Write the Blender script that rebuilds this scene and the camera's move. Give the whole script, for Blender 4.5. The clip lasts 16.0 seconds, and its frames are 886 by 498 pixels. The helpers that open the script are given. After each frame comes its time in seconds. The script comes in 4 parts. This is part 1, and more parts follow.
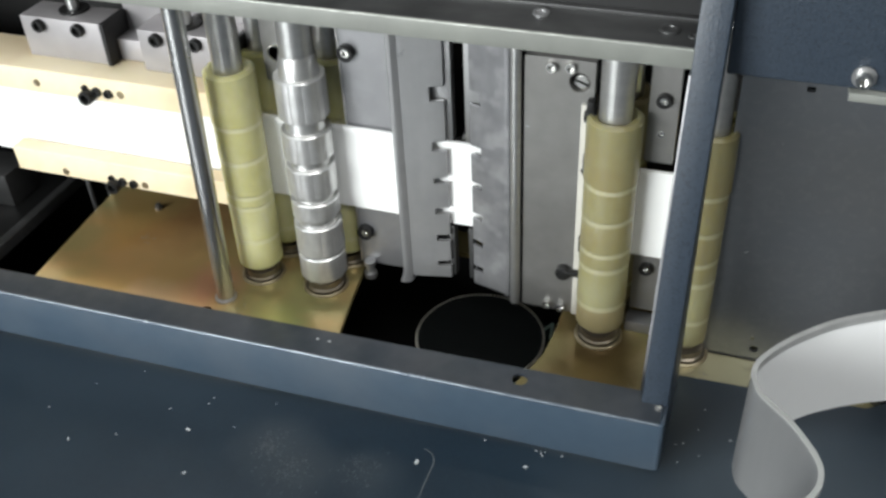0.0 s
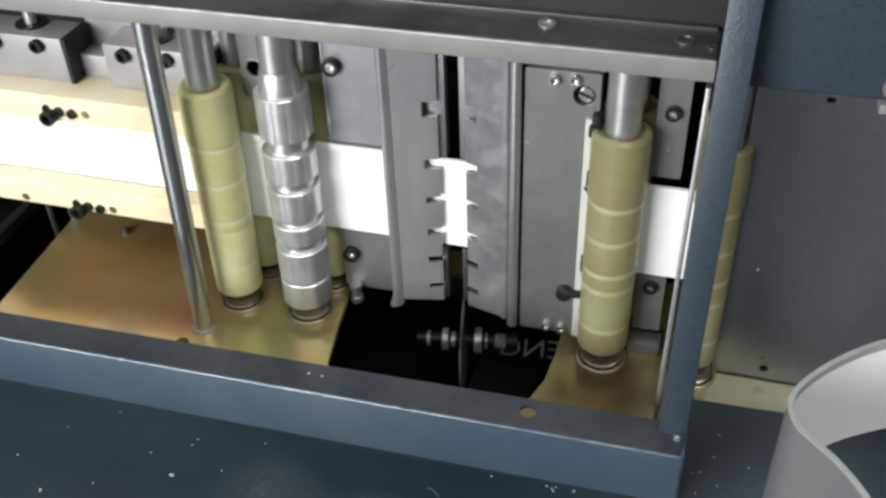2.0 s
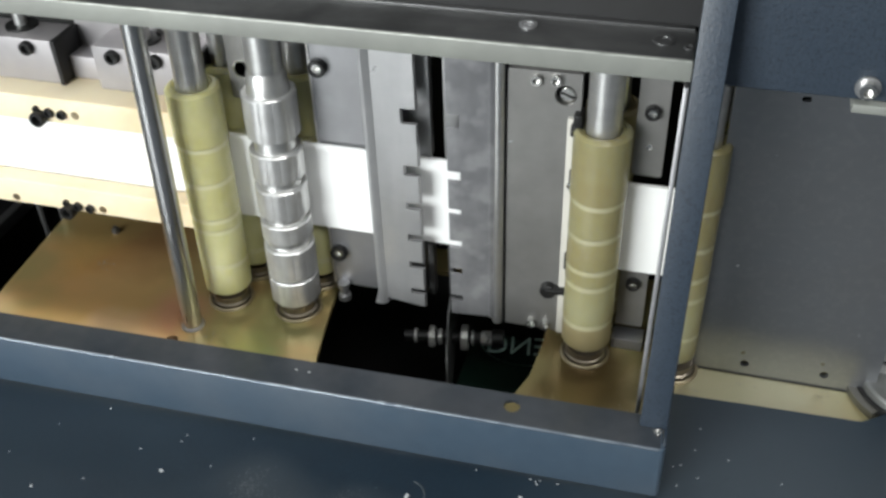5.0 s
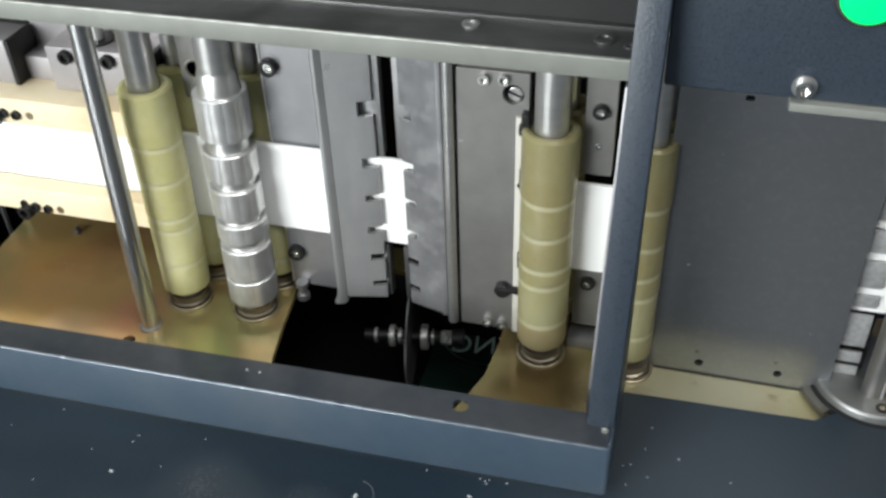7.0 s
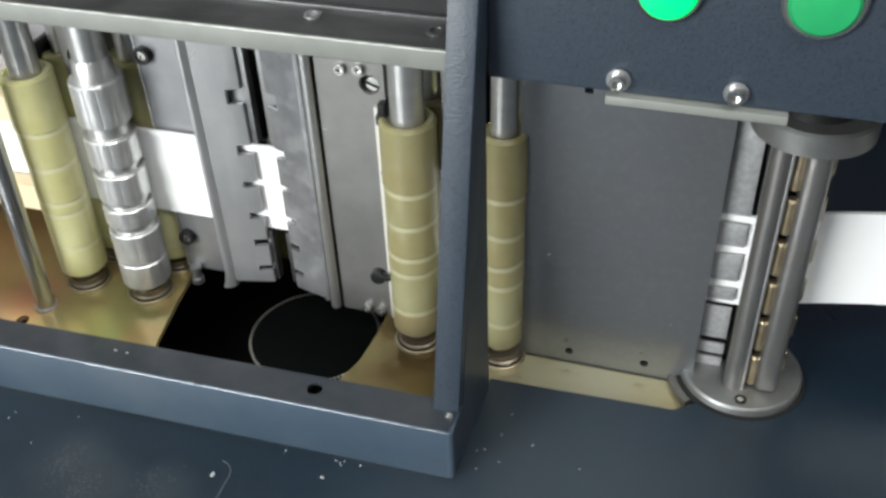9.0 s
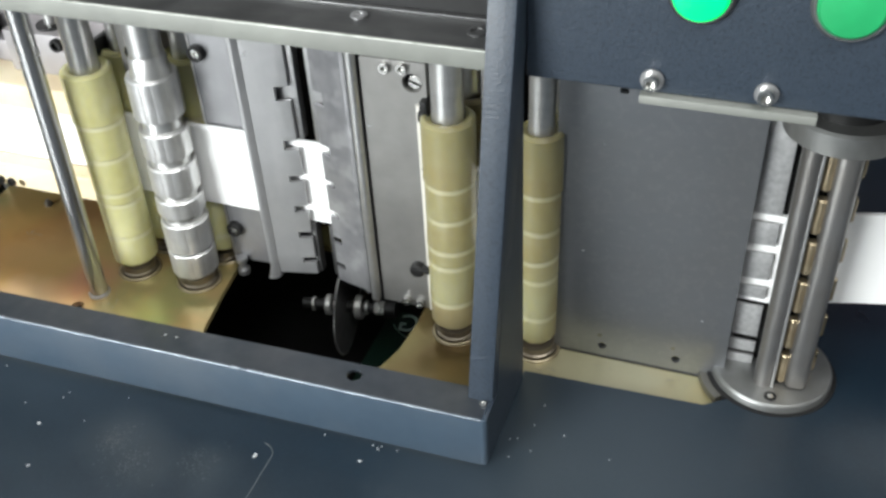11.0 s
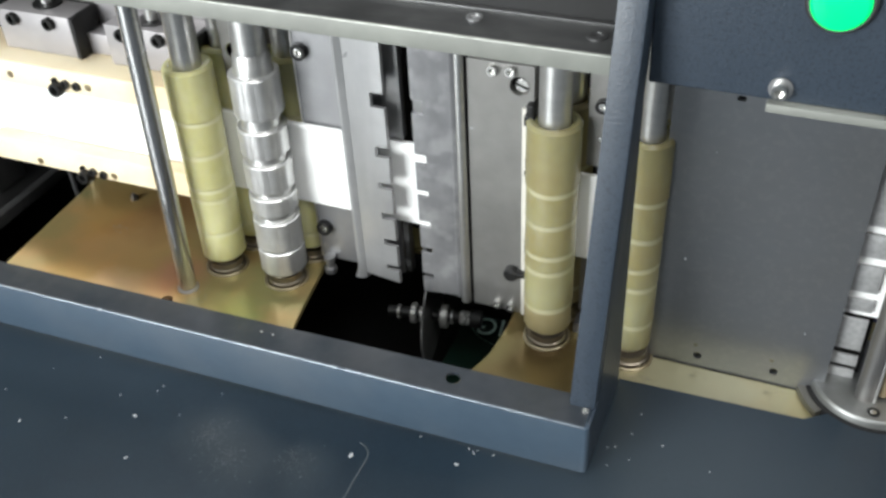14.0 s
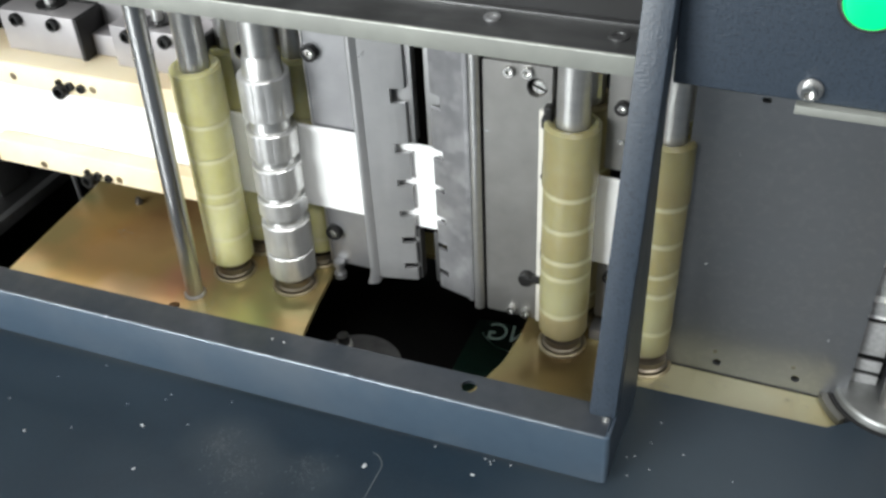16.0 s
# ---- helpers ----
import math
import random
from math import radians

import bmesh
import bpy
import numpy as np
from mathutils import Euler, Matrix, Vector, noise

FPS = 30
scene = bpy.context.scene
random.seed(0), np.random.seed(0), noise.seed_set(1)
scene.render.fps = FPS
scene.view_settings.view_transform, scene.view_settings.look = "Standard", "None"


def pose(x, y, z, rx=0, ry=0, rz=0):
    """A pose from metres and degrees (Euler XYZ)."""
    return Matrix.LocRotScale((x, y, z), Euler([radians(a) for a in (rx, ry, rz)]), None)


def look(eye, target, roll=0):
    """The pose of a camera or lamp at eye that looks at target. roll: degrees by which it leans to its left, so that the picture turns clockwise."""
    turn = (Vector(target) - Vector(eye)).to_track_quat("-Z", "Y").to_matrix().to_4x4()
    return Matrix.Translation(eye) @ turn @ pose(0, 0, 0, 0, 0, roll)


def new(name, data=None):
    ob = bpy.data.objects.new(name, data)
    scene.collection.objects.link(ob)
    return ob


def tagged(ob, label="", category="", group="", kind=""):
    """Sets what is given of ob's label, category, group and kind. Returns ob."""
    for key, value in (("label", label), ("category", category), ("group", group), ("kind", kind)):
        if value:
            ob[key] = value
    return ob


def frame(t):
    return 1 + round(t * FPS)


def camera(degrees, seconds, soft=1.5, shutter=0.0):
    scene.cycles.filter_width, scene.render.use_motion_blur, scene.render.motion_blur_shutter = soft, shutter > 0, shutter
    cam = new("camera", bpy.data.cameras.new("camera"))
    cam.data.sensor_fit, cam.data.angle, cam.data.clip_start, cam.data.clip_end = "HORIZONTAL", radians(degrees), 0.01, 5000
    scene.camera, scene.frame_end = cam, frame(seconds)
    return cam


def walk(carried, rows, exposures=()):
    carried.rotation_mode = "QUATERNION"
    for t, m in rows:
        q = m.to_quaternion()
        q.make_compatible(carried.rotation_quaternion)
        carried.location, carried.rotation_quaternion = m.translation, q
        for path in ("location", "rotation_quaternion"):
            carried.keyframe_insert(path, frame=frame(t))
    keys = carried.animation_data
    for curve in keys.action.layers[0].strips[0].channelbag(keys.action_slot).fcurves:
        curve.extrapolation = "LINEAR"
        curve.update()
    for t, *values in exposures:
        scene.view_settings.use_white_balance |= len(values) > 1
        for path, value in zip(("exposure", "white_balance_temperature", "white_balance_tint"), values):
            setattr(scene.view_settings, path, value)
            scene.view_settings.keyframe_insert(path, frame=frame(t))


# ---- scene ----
cam = camera(48.7, 16.0, soft=2.85)
PATH = [
    (0, (0.075, -0.473, 0.452), (-0.487, 1.003, -0.776), -3.0),
    (0.5, (0.067, -0.466, 0.452), (-0.43, 1.031, -0.777), -2.5),
    (1, (0.061, -0.457, 0.45), (-0.41, 1.046, -0.782), -2.0),
    (1.5, (0.051, -0.45, 0.446), (-0.419, 1.054, -0.786), -2.1),
    (2, (0.038, -0.447, 0.443), (-0.429, 1.058, -0.788), -2.2),
    (2.5, (0.033, -0.45, 0.445), (-0.434, 1.057, -0.785), -2.1),
    (3, (0.036, -0.451, 0.447), (-0.427, 1.055, -0.786), -2.0),
    (3.5, (0.039, -0.454, 0.447), (-0.422, 1.054, -0.784), -2.2),
    (6, (0.06, -0.452, 0.446), (-0.391, 1.059, -0.784), -2.0),
    (6.5, (0.07, -0.446, 0.445), (-0.382, 1.065, -0.785), -2.1),
    (7, (0.071, -0.446, 0.446), (-0.378, 1.064, -0.785), -2.1),
    (7.5, (0.097, -0.444, 0.447), (-0.355, 1.066, -0.785), -2.2),
    (8, (0.132, -0.433, 0.446), (-0.33, 1.072, -0.787), -2.5),
    (8.2, (0.142, -0.428, 0.447), (-0.322, 1.071, -0.793), -2.4),
    (10.3, (0.171, -0.429, 0.452), (-0.384, 1.034, -0.794), -3.1),
    (10.5, (0.17, -0.435, 0.454), (-0.391, 1.028, -0.789), -3.1),
    (11, (0.172, -0.445, 0.456), (-0.403, 1.016, -0.783), -3.3),
    (11.5, (0.17, -0.446, 0.454), (-0.405, 1.014, -0.785), -3.4),
    (12, (0.165, -0.445, 0.454), (-0.411, 1.018, -0.783), -3.3),
    (12.5, (0.164, -0.441, 0.452), (-0.422, 1.017, -0.785), -3.4),
    (13, (0.149, -0.445, 0.453), (-0.467, 0.998, -0.788), -3.8),
    (13.5, (0.126, -0.455, 0.456), (-0.507, 0.982, -0.783), -3.5),
    (14, (0.132, -0.457, 0.457), (-0.503, 0.984, -0.777), -3.2),
    (14.5, (0.132, -0.458, 0.457), (-0.503, 0.986, -0.773), -3.2),
    (15, (0.129, -0.461, 0.457), (-0.502, 0.987, -0.769), -3.1),
    (15.5, (0.129, -0.458, 0.457), (-0.505, 0.987, -0.772), -3.2),
    (16, (0.118, -0.45, 0.451), (-0.513, 0.994, -0.78), -3.2),
]

# ---- world and large lights ----
world = bpy.data.worlds.new("workshop_air")
scene.world = world
world.use_nodes = True
wbg = world.node_tree.nodes["Background"]
wbg.inputs["Color"].default_value = (0.80, 0.86, 0.95, 1)
wbg.inputs["Strength"].default_value = 0.25


def area_lamp(name, eye, target, sx, sy, watts, colour):
    data = bpy.data.lights.new(name, "AREA")
    data.shape, data.size, data.size_y, data.energy, data.color = "RECTANGLE", sx, sy, watts, colour
    ob = new(name, data)
    ob.matrix_world = look(eye, target)
    return ob


# unseen key lamp, added at front left where the light seems to come from
area_lamp("front_left_light", (-1.29, -2.22, 0.86), (-1.29, 0.0, 0.86), 1.60, 1.10, 131, (0.930, 0.972, 0.975))
# two unseen overhead lamps, added; the first brightens the right side
area_lamp("added_ceiling_light", (0.9, -0.85, 1.85), (0.2, -0.1, 0.1), 1.8, 0.30, 28, (0.98, 0.99, 0.98))
area_lamp("added_ceiling_light_far", (-0.6, 0.7, 1.85), (-0.3, 0.3, 0.1), 1.6, 0.30, 7, (0.98, 0.99, 0.98))

# ---- materials ----
MATS = {}


def mat(name, base, rough=0.5, metal=0.0, base2=None, scale=60.0, stretch=(1, 1, 1), contrast=0.5, bump=0.0, bump_scale=600.0,
        rough_var=0.1, grime=None, grime_scale=18.0, grime_amount=0.35, coat=0.0, sub=0.0, aniso=0.0, spec=0.5, speckle=None, patches=()):
    """A surface with grain, stains and patches: base to base2 by fine noise, grime by broad noise, patches by distance,
    roughness and bump by the grain.
    """
    m = bpy.data.materials.new(name)
    m.use_nodes = True
    nt = m.node_tree
    n, l = nt.nodes, nt.links
    p = n["Principled BSDF"]
    tc = n.new("ShaderNodeTexCoord")
    mp = n.new("ShaderNodeMapping")
    mp.inputs["Scale"].default_value = stretch
    l.new(tc.outputs["Object"], mp.inputs["Vector"])
    fine = n.new("ShaderNodeTexNoise")
    fine.inputs["Scale"].default_value, fine.inputs["Detail"].default_value = scale, 6.0
    l.new(mp.outputs["Vector"], fine.inputs["Vector"])
    ramp = n.new("ShaderNodeMapRange")
    ramp.inputs["From Min"].default_value, ramp.inputs["From Max"].default_value = 0.5 - contrast / 2, 0.5 + contrast / 2
    l.new(fine.outputs["Fac"], ramp.inputs["Value"])
    mix = n.new("ShaderNodeMix")
    mix.data_type = "RGBA"
    base2 = base2 or tuple(c * 0.8 for c in base)
    mix.inputs[6].default_value, mix.inputs[7].default_value = (*base, 1), (*base2, 1)
    l.new(ramp.outputs["Result"], mix.inputs[0])
    col = mix.outputs[2]
    broad = n.new("ShaderNodeTexNoise")
    broad.inputs["Scale"].default_value, broad.inputs["Detail"].default_value = grime_scale, 4.0
    l.new(tc.outputs["Object"], broad.inputs["Vector"])
    if grime:
        gr = n.new("ShaderNodeMapRange")
        gr.inputs["From Min"].default_value, gr.inputs["From Max"].default_value = 0.42, 0.72
        gr.inputs["To Max"].default_value = grime_amount
        l.new(broad.outputs["Fac"], gr.inputs["Value"])
        g = n.new("ShaderNodeMix")
        g.data_type = "RGBA"
        g.inputs[7].default_value = (*grime, 1)
        l.new(col, g.inputs[6])
        l.new(gr.outputs["Result"], g.inputs[0])
        col = g.outputs[2]
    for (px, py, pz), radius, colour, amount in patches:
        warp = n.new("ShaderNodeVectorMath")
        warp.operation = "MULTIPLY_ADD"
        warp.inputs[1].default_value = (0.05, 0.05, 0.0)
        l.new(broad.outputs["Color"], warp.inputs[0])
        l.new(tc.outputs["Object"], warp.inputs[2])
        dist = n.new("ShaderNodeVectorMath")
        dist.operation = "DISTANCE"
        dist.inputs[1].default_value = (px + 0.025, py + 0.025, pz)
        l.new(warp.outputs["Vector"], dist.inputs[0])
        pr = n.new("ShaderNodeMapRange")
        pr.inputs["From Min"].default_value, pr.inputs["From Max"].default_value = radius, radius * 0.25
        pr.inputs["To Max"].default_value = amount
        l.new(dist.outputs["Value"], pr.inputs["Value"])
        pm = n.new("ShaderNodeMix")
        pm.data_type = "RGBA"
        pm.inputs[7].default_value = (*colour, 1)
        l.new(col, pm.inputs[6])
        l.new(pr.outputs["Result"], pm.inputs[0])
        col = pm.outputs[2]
    if speckle:
        colour, sscale, amount = speckle
        v = n.new("ShaderNodeTexNoise")
        v.inputs["Scale"].default_value, v.inputs["Detail"].default_value = sscale, 2.0
        l.new(tc.outputs["Object"], v.inputs["Vector"])
        sr = n.new("ShaderNodeMapRange")
        sr.inputs["From Min"].default_value, sr.inputs["From Max"].default_value = 0.52, 0.66
        sr.inputs["To Max"].default_value = amount
        l.new(v.outputs["Fac"], sr.inputs["Value"])
        s = n.new("ShaderNodeMix")
        s.data_type = "RGBA"
        s.inputs[7].default_value = (*colour, 1)
        l.new(col, s.inputs[6])
        l.new(sr.outputs["Result"], s.inputs[0])
        col = s.outputs[2]
    l.new(col, p.inputs["Base Color"])
    rr = n.new("ShaderNodeMapRange")
    rr.inputs["To Min"].default_value, rr.inputs["To Max"].default_value = max(rough - rough_var, 0.03), min(rough + rough_var, 1)
    l.new(broad.outputs["Fac"], rr.inputs["Value"])
    l.new(rr.outputs["Result"], p.inputs["Roughness"])
    p.inputs["Metallic"].default_value = metal
    p.inputs["Specular IOR Level"].default_value = spec
    p.inputs["Coat Weight"].default_value = coat
    p.inputs["Coat Roughness"].default_value = 0.15
    p.inputs["Anisotropic"].default_value = aniso
    if sub:
        p.inputs["Subsurface Weight"].default_value = sub
        p.inputs["Subsurface Radius"].default_value = (0.006, 0.005, 0.002)
        p.inputs["Subsurface Scale"].default_value = 1.0
    if bump:
        bn = n.new("ShaderNodeTexNoise")
        bn.inputs["Scale"].default_value, bn.inputs["Detail"].default_value = bump_scale, 3.0
        l.new(mp.outputs["Vector"], bn.inputs["Vector"])
        b = n.new("ShaderNodeBump")
        b.inputs["Strength"].default_value, b.inputs["Distance"].default_value = bump, 0.0006
        l.new(bn.outputs["Fac"], b.inputs["Height"])
        l.new(b.outputs["Normal"], p.inputs["Normal"])
    MATS[name] = m
    return m


def glow(name, colour, strength):
    m = mat(name, colour, 0.25)
    p = m.node_tree.nodes["Principled BSDF"]
    p.inputs["Emission Color"].default_value = (*colour, 1)
    p.inputs["Emission Strength"].default_value = strength
    return m


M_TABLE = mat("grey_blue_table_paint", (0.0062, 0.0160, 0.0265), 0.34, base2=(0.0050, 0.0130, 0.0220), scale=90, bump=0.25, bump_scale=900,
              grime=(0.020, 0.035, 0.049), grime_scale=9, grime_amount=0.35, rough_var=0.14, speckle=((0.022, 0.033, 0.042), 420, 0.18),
              # first patch paints in the brighter light right of the post; then dust smears
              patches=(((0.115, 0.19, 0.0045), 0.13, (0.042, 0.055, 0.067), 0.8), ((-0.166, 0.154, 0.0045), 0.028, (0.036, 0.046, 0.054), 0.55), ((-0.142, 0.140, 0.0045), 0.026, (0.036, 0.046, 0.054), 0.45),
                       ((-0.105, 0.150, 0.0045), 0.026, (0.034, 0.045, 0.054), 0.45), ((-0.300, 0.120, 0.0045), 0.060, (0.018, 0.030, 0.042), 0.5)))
M_LEDGE = mat("grey_blue_ledge_paint", (0.046, 0.070, 0.098), 0.32, base2=(0.039, 0.060, 0.086), scale=120, bump=0.25, bump_scale=1200,
              grime=(0.11, 0.12, 0.13), grime_scale=14, grime_amount=0.3)
# glossier, neutral ledge top; darkened because less light falls there than on the front
M_LEDGETOP = mat("shaded_ledge_top_paint", (0.034, 0.040, 0.048), 0.20, base2=(0.026, 0.031, 0.038), scale=120, bump=0.12, bump_scale=1200, grime=(0.07, 0.07, 0.07), grime_scale=20, grime_amount=0.3)
M_HAMMER = mat("speckled_powder_coat", (0.027, 0.038, 0.054), 0.42, base2=(0.022, 0.032, 0.046), scale=260, bump=0.4, bump_scale=640,
               speckle=((0.009, 0.014, 0.021), 620, 0.6), rough_var=0.08)
M_ZINC = mat("yellow_zinc_plate", (0.37, 0.325, 0.13), 0.20, 0.5, base2=(0.32, 0.315, 0.155), scale=14, contrast=0.7, grime=(0.58, 0.36, 0.16),
             grime_scale=26, grime_amount=0.7, bump=0.06, bump_scale=300, rough_var=0.08,
             # patches: mostly orange at left, darker round the right roller, paler by the panel
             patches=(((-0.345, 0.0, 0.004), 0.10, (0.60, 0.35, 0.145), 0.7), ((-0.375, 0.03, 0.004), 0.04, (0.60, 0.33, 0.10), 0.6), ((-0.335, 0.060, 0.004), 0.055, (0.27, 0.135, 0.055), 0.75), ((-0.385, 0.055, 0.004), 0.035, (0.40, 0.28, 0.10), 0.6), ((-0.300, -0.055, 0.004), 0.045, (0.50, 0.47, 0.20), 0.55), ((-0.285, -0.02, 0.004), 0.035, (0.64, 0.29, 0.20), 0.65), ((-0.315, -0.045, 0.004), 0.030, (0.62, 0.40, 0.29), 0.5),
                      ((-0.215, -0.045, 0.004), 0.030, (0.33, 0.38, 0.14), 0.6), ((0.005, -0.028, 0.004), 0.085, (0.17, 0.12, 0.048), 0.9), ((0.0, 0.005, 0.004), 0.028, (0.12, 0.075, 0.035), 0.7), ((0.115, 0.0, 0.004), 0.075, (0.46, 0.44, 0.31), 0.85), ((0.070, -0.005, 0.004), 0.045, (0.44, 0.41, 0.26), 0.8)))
M_STAIN = mat("oil_stain", (0.17, 0.155, 0.115), 0.5, 0.2, scale=200)
M_SEAT = mat("dull_zinc_ring", (0.20, 0.195, 0.17), 0.34, 0.75, base2=(0.15, 0.145, 0.13), scale=60, bump=0.06, bump_scale=600)
M_SEATRING = mat("worn_seat_ring", (0.40, 0.35, 0.24), 0.38, 0.6, base2=(0.22, 0.18, 0.11), scale=90, contrast=0.5)
M_STEEL = mat("ground_steel", (0.46, 0.46, 0.46), 0.38, 0.85, base2=(0.38, 0.38, 0.385), scale=60, stretch=(1, 1, 0.25), grime=(0.30, 0.30, 0.30),
              grime_scale=25, grime_amount=0.5, bump=0.06, bump_scale=900)
M_PLATE = mat("milled_steel_plate", (0.28, 0.276, 0.265), 0.45, 0.7, base2=(0.23, 0.226, 0.218), scale=70, grime=(0.23, 0.222, 0.21), grime_scale=20,
              grime_amount=0.35, bump=0.06, bump_scale=700)
M_PLATE_DARK = mat("dull_steel_plate", (0.33, 0.33, 0.34), 0.40, 0.7, base2=(0.28, 0.28, 0.29), scale=70, grime=(0.20, 0.20, 0.20), grime_scale=24,
                   grime_amount=0.4, bump=0.06, bump_scale=700)
M_RAIL = mat("stained_aluminium_jaw", (0.54, 0.54, 0.54), 0.34, 0.6, base2=(0.31, 0.31, 0.315), scale=40, stretch=(1, 1, 0.12), contrast=0.75,
             grime=(0.30, 0.30, 0.31), grime_scale=38, grime_amount=0.6, bump=0.08, bump_scale=500, rough_var=0.15)
M_RAIL_DARK = mat("oxide_stained_jaw", (0.36, 0.36, 0.365), 0.36, 0.5, base2=(0.15, 0.15, 0.16), scale=42, stretch=(1, 1, 0.3), contrast=0.75,
                  grime=(0.11, 0.11, 0.12), grime_scale=42, grime_amount=0.6, speckle=((0.60, 0.60, 0.60), 62, 0.22), bump=0.08, bump_scale=500, rough_var=0.15)
M_CHROME = mat("polished_shaft", (0.66, 0.66, 0.645), 0.34, 0.88, base2=(0.57, 0.57, 0.56), scale=50, stretch=(1, 1, 4), rough_var=0.06)
M_TUBE = mat("polished_tube_steel", (0.60, 0.60, 0.60), 0.26, 0.95, base2=(0.52, 0.52, 0.52), scale=50, stretch=(1, 1, 0.2), rough_var=0.06)
M_KNURL = mat("knurled_steel", (0.76, 0.76, 0.75), 0.34, 0.72, base2=(0.54, 0.54, 0.535), scale=90, stretch=(1, 1, 0.4), bump=0.25, bump_scale=900, grime=(0.30, 0.29, 0.27), grime_scale=45, grime_amount=0.45)
M_DARKSTEEL = mat("dark_steel", (0.16, 0.16, 0.16), 0.4, 0.8, scale=120, bump=0.1)
M_SPINDLE = mat("brushed_spindle_steel", (0.40, 0.39, 0.38), 0.36, 0.9, base2=(0.30, 0.29, 0.28), scale=140, stretch=(1, 1, 0.1), grime=(0.22, 0.20, 0.17),
                grime_scale=30, grime_amount=0.5, bump=0.08, bump_scale=800)
M_FLANGE = mat("turned_flange_steel", (0.27, 0.275, 0.27), 0.46, 0.8, base2=(0.21, 0.215, 0.21), scale=110, grime=(0.22, 0.21, 0.19), grime_scale=30, grime_amount=0.45, bump=0.08, bump_scale=900)
M_COMB = mat("cast_aluminium_comb", (0.50, 0.50, 0.50), 0.5, 0.6, base2=(0.36, 0.36, 0.36), scale=300, contrast=0.4, bump=0.3, bump_scale=900)
M_PANEL = mat("brushed_steel_panel", (0.265, 0.275, 0.292), 0.34, 0.85, base2=(0.25, 0.26, 0.275), scale=200, stretch=(0.3, 1, 1), grime=(0.24, 0.23, 0.22),
              grime_scale=7, grime_amount=0.5, bump=0.05, bump_scale=700, rough_var=0.08, speckle=((0.40, 0.40, 0.40), 260, 0.12))
M_RUBBER = mat("yellow_polyurethane", (0.53, 0.512, 0.29), 0.32, 0.0, base2=(0.42, 0.405, 0.20), scale=30, contrast=0.42, grime=(0.36, 0.33, 0.12), grime_scale=26,
               grime_amount=0.75, coat=0.2, bump=0.1, bump_scale=500, sub=0.45)
# darker olive copy of the yellow rubber, for the front rollers by the post
M_RUBBER_OLIVE = mat("olive_polyurethane", (0.265, 0.254, 0.145), 0.34, 0.0, base2=(0.225, 0.205, 0.10), scale=30, contrast=0.42, grime=(0.20, 0.155, 0.065), grime_scale=26,
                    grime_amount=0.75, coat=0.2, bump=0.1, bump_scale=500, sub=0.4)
# brown of the oily roller foot; also colours one back roller for its shade
M_RUBBER_DARK = mat("oil_and_shade_polyurethane", (0.205, 0.17, 0.088), 0.4, 0.0, base2=(0.25, 0.212, 0.112), scale=45, sub=0.15)
M_SEAM = mat("pale_polyurethane_rim", (0.37, 0.35, 0.22), 0.5, 0.0, sub=0.2)
M_SEAM_PALE = mat("worn_seam_polyurethane", (0.55, 0.53, 0.325), 0.5, 0.0, sub=0.3)
M_GUIDE = mat("cream_plastic_block", (0.80, 0.70, 0.50), 0.5, 0.0, base2=(0.77, 0.66, 0.45), scale=22, contrast=0.6, grime=(0.58, 0.40, 0.23), grime_scale=13,
              grime_amount=0.75, bump=0.08, bump_scale=300, sub=0.1)
M_WHITE = mat("white_coated_strip", (0.87, 0.87, 0.86), 0.32, 0.0, base2=(0.85, 0.85, 0.84), scale=40, rough_var=0.06)
M_STRIPBACK = mat("bare_strip_back", (0.43, 0.43, 0.43), 0.36, 0.7, base2=(0.37, 0.37, 0.37), scale=70, stretch=(1, 1, 0.2))
M_BARTOP = mat("grey_painted_bar", (0.26, 0.268, 0.243), 0.42, 0.2, base2=(0.225, 0.233, 0.212), scale=90, grime=(0.17, 0.17, 0.16), grime_scale=20,
               grime_amount=0.4, bump=0.12, bump_scale=700)
M_COVER = mat("dark_grey_cover", (0.030, 0.030, 0.031), 0.5, 0.0, base2=(0.026, 0.026, 0.026), scale=60, bump=0.1)
M_BLACK = mat("black_oxide", (0.014, 0.014, 0.014), 0.45, 0.3, scale=200, bump=0.1)
# near-black puts the shade of the cabinet, holes and gaps into the colour
M_VOID = mat("shaded_interior_black", (0.004, 0.004, 0.004), 0.85, 0.0, scale=50)
M_BRASS = mat("worn_brass", (0.56, 0.47, 0.32), 0.3, 0.85, base2=(0.42, 0.34, 0.22), scale=90, grime=(0.2, 0.14, 0.08), grime_scale=60, grime_amount=0.5)
M_BRONZE = mat("rusty_bronze_nut", (0.17, 0.14, 0.105), 0.32, 0.85, base2=(0.27, 0.24, 0.19), scale=80)
M_SCREW = mat("zinc_screw", (0.60, 0.60, 0.58), 0.25, 0.95, scale=100)
M_GREEN = glow("lit_green_lens", (0.0, 0.80, 0.17), 0.95)
M_GREEN2 = mat("green_push_button", (0.02, 0.34, 0.115), 0.3, 0.0, coat=0.4)
M_SHEET = mat("dark_green_bag", (0.008, 0.034, 0.022), 0.5, 0.0, scale=40)
M_INK = mat("pale_green_ink", (0.58, 0.80, 0.70), 0.6, 0.0, scale=200)
M_CHIP = mat("white_plastic_chip", (0.42, 0.44, 0.45), 0.5, 0.0)
M_SCUFF = mat("dust_scuff", (0.085, 0.097, 0.104), 0.7, 0.0, scale=500, contrast=0.3)
M_WALLP = mat("workshop_wall_paint", (0.55, 0.56, 0.57), 0.8, 0.0, scale=5)
